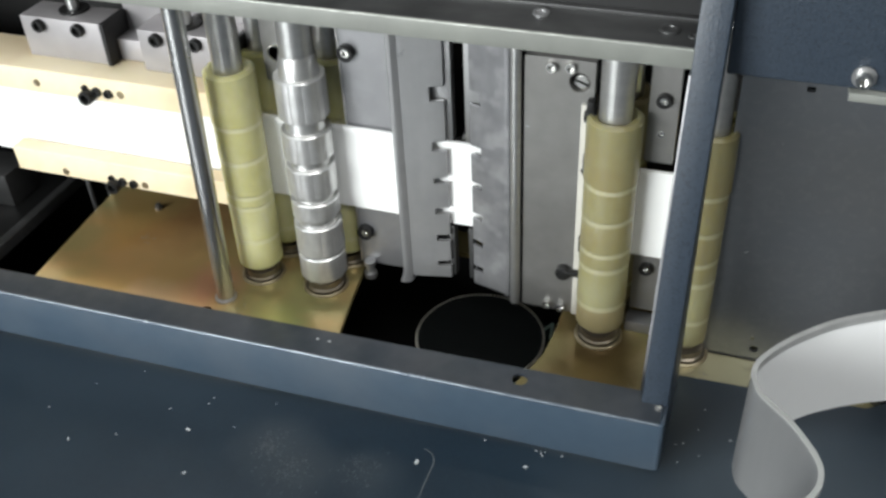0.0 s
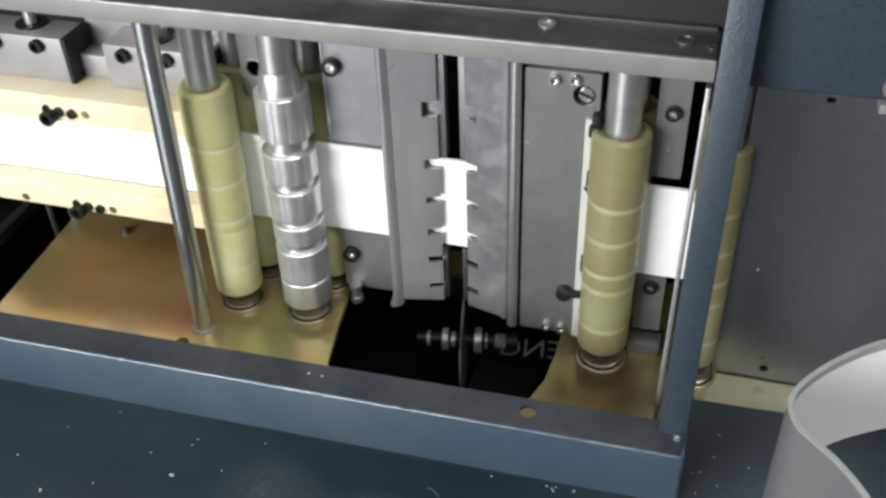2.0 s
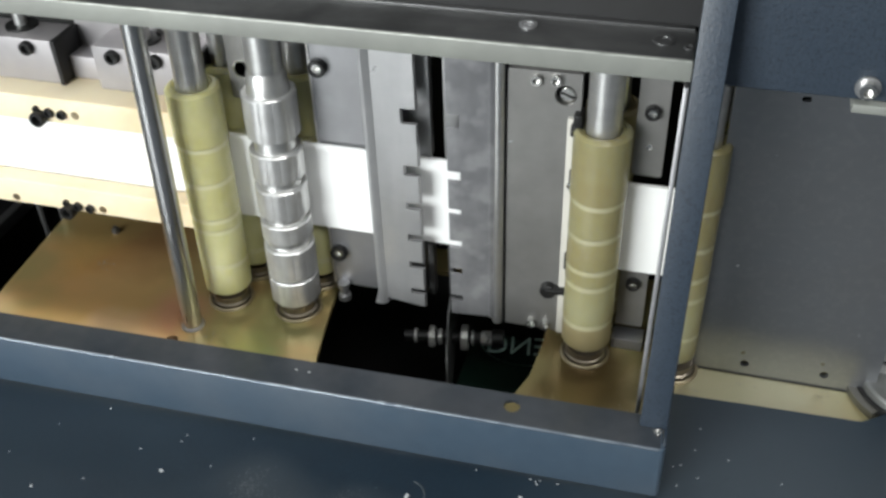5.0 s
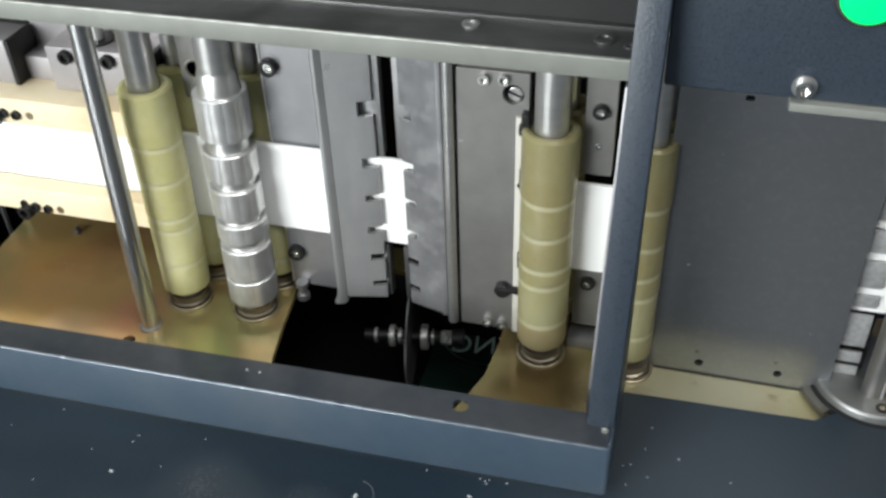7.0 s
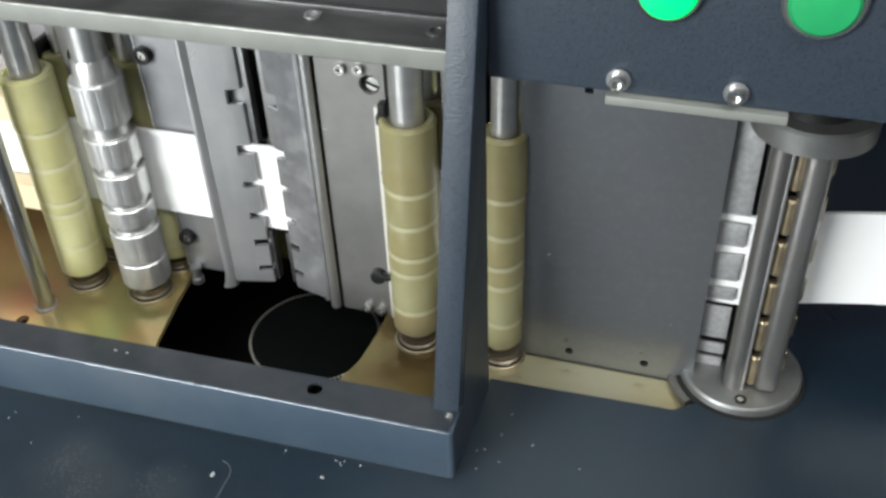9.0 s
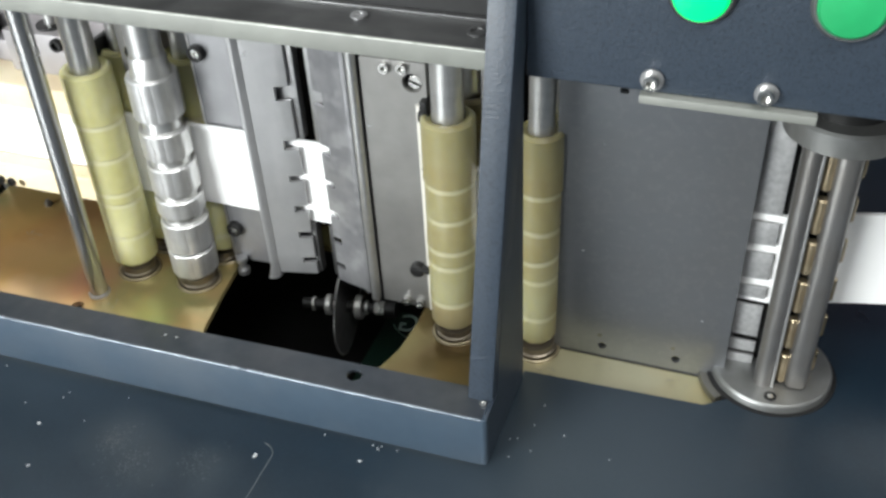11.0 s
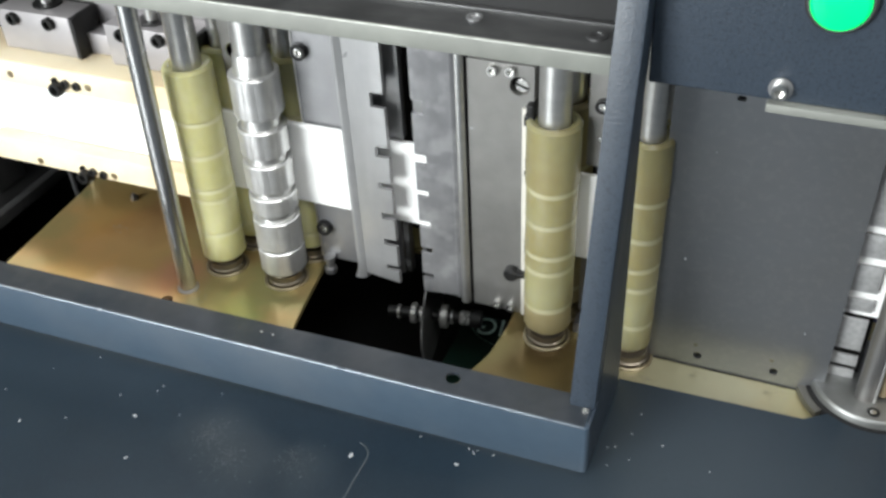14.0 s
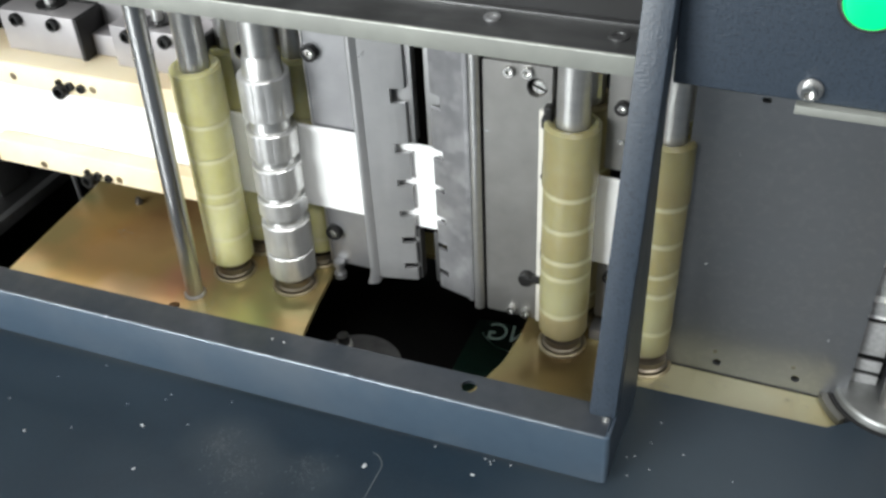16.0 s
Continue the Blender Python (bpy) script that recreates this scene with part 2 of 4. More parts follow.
M_FLOOR = mat("workshop_concrete", (0.22, 0.22, 0.21), 0.7, 0.0, scale=6)
M_CEIL = mat("workshop_ceiling_paint", (0.62, 0.62, 0.62), 0.85, 0.0, scale=5)
M_VIOLET = mat("violet_blue_cabinet", (0.12, 0.12, 0.24), 0.5, 0.0, scale=20)

# ---- mesh helpers ----
BASE = {}


def thing(name, base, label, category, group="", kind=""):
    ob = new(name)
    ob.location = base
    ob.empty_display_size = 0.02
    BASE[ob.name] = Vector(base)
    return tagged(ob, label, category, group, kind)


def finish(name, bm, material, smooth=True):
    bmesh.ops.recalc_face_normals(bm, faces=bm.faces)
    me = bpy.data.meshes.new(name)
    bm.to_mesh(me)
    bm.free()
    for m in material if isinstance(material, (list, tuple)) else [material]:
        me.materials.append(m)
    if smooth:
        me.polygons.foreach_set("use_smooth", [True] * len(me.polygons))
        me.set_sharp_from_angle(angle=radians(32))
    return me


def part(name, bm, material, parent, label=""):
    """One mesh, built in the place's metres, as a part of a thing or of a part."""
    base = BASE[parent.name]
    bmesh.ops.translate(bm, verts=bm.verts, vec=-base)
    ob = new(name, finish(name, bm, material))
    ob.parent = parent
    BASE[ob.name] = base
    return tagged(ob, label)


def single(name, bm, material, base, label, category, group="", kind=""):
    """One mesh that is a thing of its own."""
    bmesh.ops.translate(bm, verts=bm.verts, vec=-Vector(base))
    ob = new(name, finish(name, bm, material))
    ob.location = base
    BASE[ob.name] = Vector(base)
    return tagged(ob, label, category, group, kind)


def box(bm, x0, x1, y0, y1, z0, z1, bevel=0.0006, seg=2):
    vs = [bm.verts.new(c) for c in ((x0, y0, z0), (x1, y0, z0), (x1, y1, z0), (x0, y1, z0), (x0, y0, z1), (x1, y0, z1), (x1, y1, z1), (x0, y1, z1))]
    fs = [bm.faces.new([vs[i] for i in q]) for q in ((3, 2, 1, 0), (4, 5, 6, 7), (0, 1, 5, 4), (1, 2, 6, 5), (2, 3, 7, 6), (3, 0, 4, 7))]
    if bevel:
        es = list({e for f in fs for e in f.edges})
        bmesh.ops.bevel(bm, geom=es, offset=bevel, segments=seg, affect="EDGES", profile=0.6)
    return bm


def lathe(bm, cx, cy, profile, seg=40, axis="z", cz=0.0, bump=None):
    """A turned body from (radius, height) pairs."""
    rings = []
    for r, h in profile:
        ring = []
        for i in range(seg):
            a = 2 * math.pi * i / seg
            rr = max(r, 1e-5) * (bump(i, h) if bump else 1)
            u, v = rr * math.cos(a), rr * math.sin(a)
            if axis == "z":
                co = (cx + u, cy + v, cz + h)
            elif axis == "y":
                co = (cx + u, cy + h, cz + v)
            else:
                co = (cx + h, cy + u, cz + v)
            ring.append(bm.verts.new(co))
        rings.append(ring)
    for a, b in zip(rings, rings[1:]):
        for i in range(seg):
            j = (i + 1) % seg
            bm.faces.new((a[i], a[j], b[j], b[i]))
    for ring in (rings[0], rings[-1]):
        try:
            bm.faces.new(ring)
        except ValueError:
            pass
    return bm


def circle_pts(cx, cy, r, n=20):
    return [(cx + r * math.cos(2 * math.pi * i / n), cy + r * math.sin(2 * math.pi * i / n)) for i in range(n)]


def round_rect(x0, x1, y0, y1, r, n=6):
    pts = []
    for cx, cy, a0 in ((x1 - r, y1 - r, 0), (x0 + r, y1 - r, 90), (x0 + r, y0 + r, 180), (x1 - r, y0 + r, 270)):
        for i in range(n + 1):
            a = radians(a0 + 90 * i / n)
            pts.append((cx + r * math.cos(a), cy + r * math.sin(a)))
    return pts


def sheet(bm, outline, holes, h0, h1, axis="z"):
    """A plate with holes through it: outlines in two axes, thickness from h0 to h1 along the third."""
    def put(p, h):
        return (p[0], p[1], h) if axis == "z" else (p[0], h, p[1])
    loops = [outline, *holes]
    made = []
    for h in (h0, h1):
        edges, rows = [], []
        for loop in loops:
            vs = [bm.verts.new(put(p, h)) for p in loop]
            rows.append(vs)
            edges += [bm.edges.new((vs[i], vs[(i + 1) % len(vs)])) for i in range(len(vs))]
        bmesh.ops.triangle_fill(bm, use_beauty=True, use_dissolve=False, edges=edges)
        made.append(rows)
    for ra, rb in zip(*made):
        for i in range(len(ra)):
            j = (i + 1) % len(ra)
            bm.faces.new((ra[i], ra[j], rb[j], rb[i]))
    return bm


def socket_screw(name, parent, x, y, z, r, proud, material, axis="y", label="", worn=False):
    """A cap screw whose head faces the front (-y) or up (z), with its hexagon socket sunk in."""
    bm = bmesh.new()
    prof = [(r, 0.0), (r, proud * 0.90), (r * 0.94, proud), (r * 0.60, proud), (r * 0.57, proud * 0.30), (0, proud * 0.30)]
    sign = -1 if axis == "y" else 1
    lathe(bm, x, y, [(a, sign * b) for a, b in prof], 24, axis, z)
    head_ob = part(name, bm, material, parent, label)
    # adds a brighter hexagon inside the socket
    if worn:
        bm = bmesh.new()
        lathe(bm, x, y, [(r * 0.56, sign * proud * 0.31), (r * 0.56, sign * proud * 0.80), (r * 0.34, sign * proud * 0.80), (r * 0.30, sign * proud * 0.45), (0, sign * proud * 0.45)], 6, axis, z)
        part("bright_socket", bm, M_SCREW, head_ob, "bright hexagon socket")
    return head_ob


# ---- the room: unseen shell, added to close the scene and bounce light ----
bm = bmesh.new(); box(bm, -3.2, 3.2, -2.2, 2.6, -0.98, -0.92, 0)
single("floor", bm, M_FLOOR, (0, 0, -0.92), "grey concrete workshop floor under the machine", "floor", kind="structure")
bm = bmesh.new(); box(bm, -3.2, 3.2, -2.2, 2.6, 2.0, 2.08, 0)
single("ceiling", bm, M_CEIL, (0, 0, 2.0), "pale painted workshop ceiling", "ceiling", kind="structure")
for nm, q in (("wall_north", (-3.2, 3.2, 2.6, 2.7)), ("wall_west", (-3.3, -3.2, -2.2, 2.6)), ("wall_east", (3.2, 3.3, -2.2, 2.6))):
    bm = bmesh.new(); box(bm, *q, -0.92, 2.0, 0)
    single(nm, bm, M_WALLP, ((q[0] + q[1]) / 2, (q[2] + q[3]) / 2, -0.92), "plain grey painted workshop wall", "wall", kind="structure")

# opening added so the front-left lamp can stand in this wall
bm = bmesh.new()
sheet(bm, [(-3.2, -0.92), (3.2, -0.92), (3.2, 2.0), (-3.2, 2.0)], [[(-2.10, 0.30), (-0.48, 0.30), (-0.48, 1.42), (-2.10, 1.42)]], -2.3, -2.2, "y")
single("wall_south", bm, M_WALLP, (0, -2.25, -0.92), "plain grey painted workshop wall with an opening added for the front-left lamp", "wall", kind="structure")

# ---- machine table, base plate, dark inside ----
FX, FY = 0.2020, 0.0272          # centre of the turning flange
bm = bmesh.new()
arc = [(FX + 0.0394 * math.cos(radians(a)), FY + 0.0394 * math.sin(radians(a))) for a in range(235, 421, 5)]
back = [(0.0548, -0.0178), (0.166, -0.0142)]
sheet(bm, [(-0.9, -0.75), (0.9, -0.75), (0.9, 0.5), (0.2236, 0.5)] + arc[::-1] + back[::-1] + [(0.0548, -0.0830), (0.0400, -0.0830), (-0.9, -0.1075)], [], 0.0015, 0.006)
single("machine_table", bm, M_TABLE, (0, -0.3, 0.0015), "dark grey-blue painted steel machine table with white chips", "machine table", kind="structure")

bm = bmesh.new()
hole = [(-0.163, -0.058), (-0.170, -0.035), (-0.176, 0.0), (-0.180, 0.030), (-0.180, 0.070), (-0.030, 0.070), (-0.0295, 0.010), (-0.032, -0.018), (-0.038, -0.036), (-0.0425, -0.049), (-0.050, -0.058)]
sheet(bm, [(-0.412, -0.095), (0.222, -0.095), (0.222, 0.095), (-0.424, 0.095)],
      [hole, circle_pts(-0.271, -0.0425, 0.0045)], -0.004, 0.0)
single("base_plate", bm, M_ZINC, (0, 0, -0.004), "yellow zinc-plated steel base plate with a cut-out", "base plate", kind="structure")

void = thing("machine_cabinet", (0, 0, -0.4), "machine cabinet inside under the base plate, coloured near-black for its shade", "cabinet", kind="structure")
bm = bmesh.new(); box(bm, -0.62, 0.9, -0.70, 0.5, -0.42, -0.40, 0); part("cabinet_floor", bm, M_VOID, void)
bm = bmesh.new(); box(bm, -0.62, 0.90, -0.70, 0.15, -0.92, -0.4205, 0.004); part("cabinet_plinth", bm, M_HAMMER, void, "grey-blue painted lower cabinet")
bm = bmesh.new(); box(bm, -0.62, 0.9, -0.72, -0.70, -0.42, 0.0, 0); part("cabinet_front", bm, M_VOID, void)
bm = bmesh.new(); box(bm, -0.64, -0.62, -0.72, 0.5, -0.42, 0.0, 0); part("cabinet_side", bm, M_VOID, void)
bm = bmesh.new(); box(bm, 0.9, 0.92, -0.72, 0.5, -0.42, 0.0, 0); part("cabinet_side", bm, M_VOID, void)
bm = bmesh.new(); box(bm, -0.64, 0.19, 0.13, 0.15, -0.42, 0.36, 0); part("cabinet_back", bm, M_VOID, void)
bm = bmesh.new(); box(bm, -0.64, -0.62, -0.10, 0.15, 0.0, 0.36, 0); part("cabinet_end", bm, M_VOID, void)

# printed bag lying in the cabinet, its print showing mirrored
bag = thing("printed_bag", (-0.05, 0.100, -0.105), "dark green plastic bag with pale mirrored print inside the cabinet", "bag")
bm = bmesh.new()
for i in range(9):
    for j in range(7):
        bm.verts.new((-0.104 + 0.014 * i, 0.036 + 0.0150 * j, -0.108 + 0.002 * math.sin(i * 1.3) * math.cos(j * 1.1)))
bm.verts.ensure_lookup_table()
for i in range(8):
    for j in range(6):
        bm.faces.new([bm.verts[k] for k in (i * 7 + j, i * 7 + 7 + j, i * 7 + 8 + j, i * 7 + j + 1)])
bmesh.ops.solidify(bm, geom=bm.faces, thickness=0.001)
part("bag_film", bm, M_SHEET, bag)
curve = bpy.data.curves.new("lettering", "FONT")
curve.body, curve.size, curve.extrude, curve.align_x = "ENG", 0.0290, 0.0002, "CENTER"
curve.materials.append(M_INK)
text = new("lettering", curve)
text.parent = bag
text.matrix_basis = pose(-0.0150, 0.005, 0.0005, 0, 0, 8) @ Matrix.Diagonal((-0.86, 1, 1, 1))
tagged(text, "pale green mirrored lettering")
bm = bmesh.new()
for k in range(12):
    a0, a1 = radians(205 + 9 * k), radians(205 + 9 * k + 8)
    for rr in (0.029,):
        c = (-0.063, 0.118)
        vs = [bm.verts.new((c[0] + 1.15 * r * math.cos(a), c[1] + 0.85 * r * math.sin(a), -0.1042)) for a, r in ((a0, rr), (a1, rr), (a1, rr + 0.0012), (a0, rr + 0.0012))]
        bm.faces.new(vs)
bmesh.ops.solidify(bm, geom=bm.faces, thickness=0.0003)
part("printed_arc", bm, M_INK, bag)

# ---- front ledge and sloping post ----
frame_ob = thing("guard_frame", (0.05, -0.09, 0.006), "grey-blue painted sheet-steel guard frame with sloping post", "guard frame")
TILT = pose(0.052, -0.1, 0, 0, 0, 1.2) @ pose(-0.052, 0.1, 0)
hx, hy = (TILT.inverted() @ Vector((-0.0285, -0.0885, 0))).xy
bm = bmesh.new()
sheet(bm, [(-0.62, -0.0995), (0.0530, -0.0995), (0.0530, -0.0770), (-0.62, -0.0812)], [circle_pts(hx, hy, 0.0046, 24)], 0.0445, 0.0465)
bmesh.ops.transform(bm, matrix=TILT, verts=bm.verts)
ledge = part("ledge", bm, M_LEDGETOP, frame_ob, "glossy grey ledge top, coloured darker for its weaker light, with a round hole")
bm = bmesh.new(); box(bm, -0.62, 0.0530, -0.1005, -0.0985, 0.0085, 0.0463, 0.0007)
bmesh.ops.transform(bm, matrix=TILT, verts=bm.verts)
part("ledge_front", bm, M_LEDGE, ledge)
bm = bmesh.new(); box(bm, 0.0518, 0.0538, -0.0983, -0.0772, 0.0085, 0.0462, 0.0006)
bmesh.ops.transform(bm, matrix=TILT, verts=bm.verts)
part("ledge_end", bm, M_LEDGE, ledge)
bm = bmesh.new(); lathe(bm, 0.0529, -0.0976, [(0.0022, 0.0085), (0.0029, 0.0092), (0.0029, 0.0455), (0.0022, 0.0463)], 28)
bmesh.ops.transform(bm, matrix=TILT, verts=bm.verts)
part("rounded_corner", bm, M_LEDGE, ledge, "rounded folded corner")
bm = bmesh.new()
wall = [(-0.0984, 0.0085), (-0.0240, 0.0062), (-0.0270, 0.2214), (-0.0400, 0.2214), (-0.0790, 0.0470), (-0.0984, 0.0462)]
sides = [[bm.verts.new((x, y, zz)) for y, zz in wall] for x in (0.0540, 0.0556)]
bm.faces.new(sides[0]); bm.faces.new(sides[1][::-1])
for i in range(6):
    bm.faces.new((sides[0][i], sides[1][i], sides[1][(i + 1) % 6], sides[0][(i + 1) % 6]))
part("side_wall", bm, M_HAMMER, frame_ob, "grey-blue side sheet behind the post")
# thin pale rod along the ledge edge, standing in for its highlight
bm = bmesh.new()
lathe(bm, -0.62, -0.09985, [(0.0009, 0.0), (0.0009, 0.6725)], 12, "x", 0.04585)
bmesh.ops.transform(bm, matrix=TILT, verts=bm.verts)
lathe(bm, 0.0545, -0.0975, [(0.0006, 0.0), (0.0006, 0.0185)], 10, "y", 0.0459)
part("edge_highlight", bm, mat("ledge_highlight_paint", (0.22, 0.25, 0.28), 0.25, 0.4, base2=(0.09, 0.11, 0.14), scale=90, contrast=0.5), frame_ob, "pale rod in place of the ledge edge highlight")
bm = bmesh.new()
box(bm, 0.0, 0.0145, -0.0105, 0.0105, 0.0, 0.262, 0.0012, 2)
for v in bm.verts:
    f = v.co.z / 0.262
    v.co.x += 0.0405 + 0.002 * f
    v.co.y += -0.0755 + 0.052 * f + (0.002 if v.co.y > 0 else 0)
    v.co.z += 0.0462
part("post", bm, M_HAMMER, frame_ob, "speckled grey-blue powder-coated post")
socket_screw("screw", frame_ob, 0.0505, -0.0885, 0.0466, 0.0022, 0.0012, M_SCREW, "z")
bm = bmesh.new()
box(bm, 0.0, 0.0025, -0.004, 0.004, 0.0, 0.21, 0.0006)
for v in bm.verts:
    f = v.co.z / 0.21
    v.co.x += 0.0365 + 0.002 * f
    v.co.y += -0.058 + 0.047 * f
    v.co.z += 0.002
part("post_lining", bm, M_PLATE_DARK, frame_ob, "bare steel inner strip")

# ---- top bar and covers ----
bar = thing("top_bar", (-0.2, -0.012, 0.222), "grey painted flat steel bar with bolts across the rollers", "bar")
bm = bmesh.new(); box(bm, -0.62, 0.0415, -0.0275, 0.006, 0.2215, 0.2325, 0.0010)
part("bar_body", bm, M_BARTOP, bar)
# added sheet makes the top neutral and darker, partly for its weaker light
bm = bmesh.new(); box(bm, -0.62, 0.0412, -0.0262, 0.0058, 0.2320, 0.2328, 0.0002, 1)
part("darkened_top", bm, mat("darkened_bar_top", (0.15, 0.152, 0.15), 0.42, 0.7, base2=(0.085, 0.085, 0.085), scale=70, stretch=(0.3, 1, 1), contrast=0.4, grime=(0.03, 0.03, 0.03), grime_scale=34, grime_amount=0.7, bump=0.15), bar, "dull neutral top face, darkened partly for its weaker light")
# thin bright rod for the highlight and chipped paint of the bar edge
bm = bmesh.new(); lathe(bm, -0.62, -0.0268, [(0.0007, 0.0), (0.0007, 0.6605)], 10, "x", 0.2319)
part("edge_highlight", bm, mat("bar_highlight_paint", (0.36, 0.37, 0.34), 0.4, 0.5, base2=(0.18, 0.19, 0.17), scale=120, contrast=0.6), bar, "bright edge line for the highlight and chipped paint")
for bx, by in ((-0.041, -0.006), (-0.196, -0.004), (-0.215, -0.004)):
    socket_screw("bolt", bar, bx, by, 0.2326, 0.0046 if bx > -0.1 else 0.0016, 0.0014, M_STEEL, "z")
socket_screw("bolt", bar, 0.026, -0.009, 0.2326, 0.0055, 0.0012, M_DARKSTEEL, "z")
socket_screw("bolt", bar, 0.0385, -0.014, 0.2326, 0.0028, 0.0010, M_DARKSTEEL, "z")
cover = thing("upper_cover", (-0.2, 0.009, 0.2326), "dark grey sheet cover standing above the bar", "cover")
bm = bmesh.new(); box(bm, -0.62, 0.0564, 0.0065, 0.012, 0.2330, 0.42, 0.0008)
part("cover_sheet", bm, M_COVER, cover)
bm = bmesh.new(); box(bm, -0.62, 0.0400, 0.0020, 0.0064, 0.2327, 0.2350, 0.0006)
part("bottom_flange", bm, M_DARKSTEEL, cover, "dark folded bottom flange")

hood = thing("control_hood", (0.25, 0.05, 0.222), "grey-blue speckled control housing with green buttons", "control housing")
bm = bmesh.new(); box(bm, 0.0568, 0.62, -0.0275, 0.30, 0.2215, 0.45, 0.0016, 3)
part("housing", bm, M_HAMMER, hood)
bm = bmesh.new(); box(bm, 0.1135, 0.194, -0.0315, 0.010, 0.2170, 0.2213, 0.0005)
part("lip_plate", bm, M_BARTOP, hood, "bare steel lip plate")
for sx in (0.1185, 0.1705):
    bm = bmesh.new()
    lathe(bm, sx, -0.0280, [(0.0056, 0), (0.0056, -0.0010), (0.0030, -0.0010)], 24, "y", 0.2285)
    part("washer", bm, M_STEEL, hood)
    socket_screw("cap_screw", hood, sx, -0.029, 0.2285, 0.0037, 0.0050, M_SCREW, "y")
for gx, gz, gm, k, lab in ((0.1365, 0.2745, M_GREEN, 1.0, "lit green push button"), (0.1985, 0.2755, M_GREEN2, 1.14, "large green push button in a pale bezel")):
    bm = bmesh.new()
    lathe(bm, gx, -0.0277, [(0.0150 * k, 0), (0.0150 * k, -0.0025), (0.0138 * k, -0.0040), (0.0128 * k, -0.0040), (0.0128 * k, -0.0010)], 40, "y", gz)
    b = part("button_bezel", bm, M_DARKSTEEL if gm is M_GREEN else M_SCREW, hood)
    bm = bmesh.new()
    lathe(bm, gx, -0.0287, [(0.0126 * k, 0), (0.0126 * k, -0.0040), (0.0112 * k, -0.0058), (0.0060 * k, -0.0066), (0, -0.0067)], 40, "y", gz)
    part("button", bm, gm, b, lab)

# ---- steel plates behind ----
def wall_plate(name, x0, x1, y, z0, z1, material, holes, label):
    bm = bmesh.new()
    sheet(bm, round_rect(x0, x1, z0, z1, 0.0012, 3), [circle_pts(a, b, r, 16) for a, b, r in holes], y, y + 0.006, "y")
    return single(name, bm, material, ((x0 + x1) / 2, y + 0.003, z0), label, "steel plate")


left_plate = wall_plate("back_plate", -0.1795, -0.1130, 0.0300, 0.010, 0.2200, M_PLATE_DARK, [], "grey milled steel back plate with black cap screws")
for sz in (0.1775, 0.0385):
    socket_screw("cap_screw", left_plate, -0.1735, 0.0300, sz, 0.0056, 0.0050, M_BLACK, "y", "black cap screw", True)
bm = bmesh.new(); box(bm, -0.1800, -0.1788, 0.0290, 0.0310, 0.0105, 0.2195, 0.0003)
part("bright_edge", bm, M_CHROME, left_plate)
wall_plate("rear_bar", -0.0865, -0.0590, 0.0300, 0.0300, 0.2200, M_STEEL, [], "grey steel bar behind the clamp jaw")
slot_plate = wall_plate("slotted_plate", -0.0562, -0.0150, 0.0185, 0.0085, 0.1955, M_PLATE, [(-0.0238, 0.1818, 0.0062)],
                        "grey milled steel plate with round holes and small screws")
bm = bmesh.new(); box(bm, -0.0218, -0.0155, 0.0165, 0.0190, 0.0085, 0.1690, 0.0005)
part("bright_edge", bm, mat("pale_edge_strip", (0.62, 0.60, 0.54), 0.45, 0.1, base2=(0.52, 0.50, 0.45), scale=60, stretch=(1, 1, 0.3)), slot_plate, "pale edge strip")
for sx, sz in ((-0.0400, 0.1905), (-0.0290, 0.1915), (-0.0385, 0.0130), (-0.0290, 0.0125)):
    socket_screw("small_screw", slot_plate, sx, 0.0186, sz, 0.0031, 0.0035, M_SCREW, "y")
# near-black disc for the shade at the bottom of the hole
bm = bmesh.new(); lathe(bm, -0.0238, 0.0246, [(0.0064, 0.0), (0.0064, -0.0004), (0.0, -0.0004)], 24, "y", 0.1818)
part("bolt_hole", bm, M_VOID, slot_plate, "dark bolt hole")
bm = bmesh.new(); lathe(bm, -0.0232, 0.0240, [(0.0044, 0), (0.0044, -0.0022), (0.0038, -0.0026), (0.0, -0.0026)], 20, "y", 0.1806)
bolt = part("recessed_bolt", bm, M_SCREW, slot_plate, "bright slotted bolt sunk in the hole")
bm = bmesh.new(); box(bm, -0.0042, 0.0042, 0.0210, 0.0216, -0.0007, 0.0007, 0.0)
bmesh.ops.rotate(bm, verts=bm.verts, matrix=Matrix.Rotation(0.35, 3, "Y"))
bmesh.ops.translate(bm, verts=bm.verts, vec=(-0.0232, 0.0, 0.1806))
part("bolt_slot", bm, M_BLACK, bolt, "dark screwdriver slot")
bm = bmesh.new(); box(bm, -0.0300, -0.0130, 0.0120, 0.0185, 0.0440, 0.0475, 0.0014)
lathe(bm, -0.0280, 0.0184, [(0.0050, 0.0), (0.0050, -0.0050), (0.0042, -0.0060), (0.0, -0.0060)], 20, "y", 0.0440)
part("black_clip", bm, M_BLACK, slot_plate, "black rubber clip with a round end")
bm = bmesh.new(); box(bm, -0.0195, -0.0125, 0.0120, 0.0240, 0.1600, 0.1665, 0.0012)
box(bm, -0.0182, -0.0135, 0.0125, 0.0240, 0.1655, 0.1735, 0.0012)
part("black_clip", bm, M_BLACK, slot_plate, "black stepped clip")
for z0, z1 in ((0.1270, 0.1365), (0.0640, 0.0760)):
    bm = bmesh.new(); box(bm, -0.0190, -0.0150, 0.0140, 0.0186, z0, z1, 0.0010)
    part("black_clip", bm, M_BLACK, slot_plate, "small black clip")
bm = bmesh.new(); lathe(bm, -0.0172, 0.0185, [(0.0030, 0), (0.0030, -0.003), (0.0015, -0.004), (0, -0.004)], 16, "y", 0.1250)
part("set_screw", bm, M_SCREW, slot_plate)
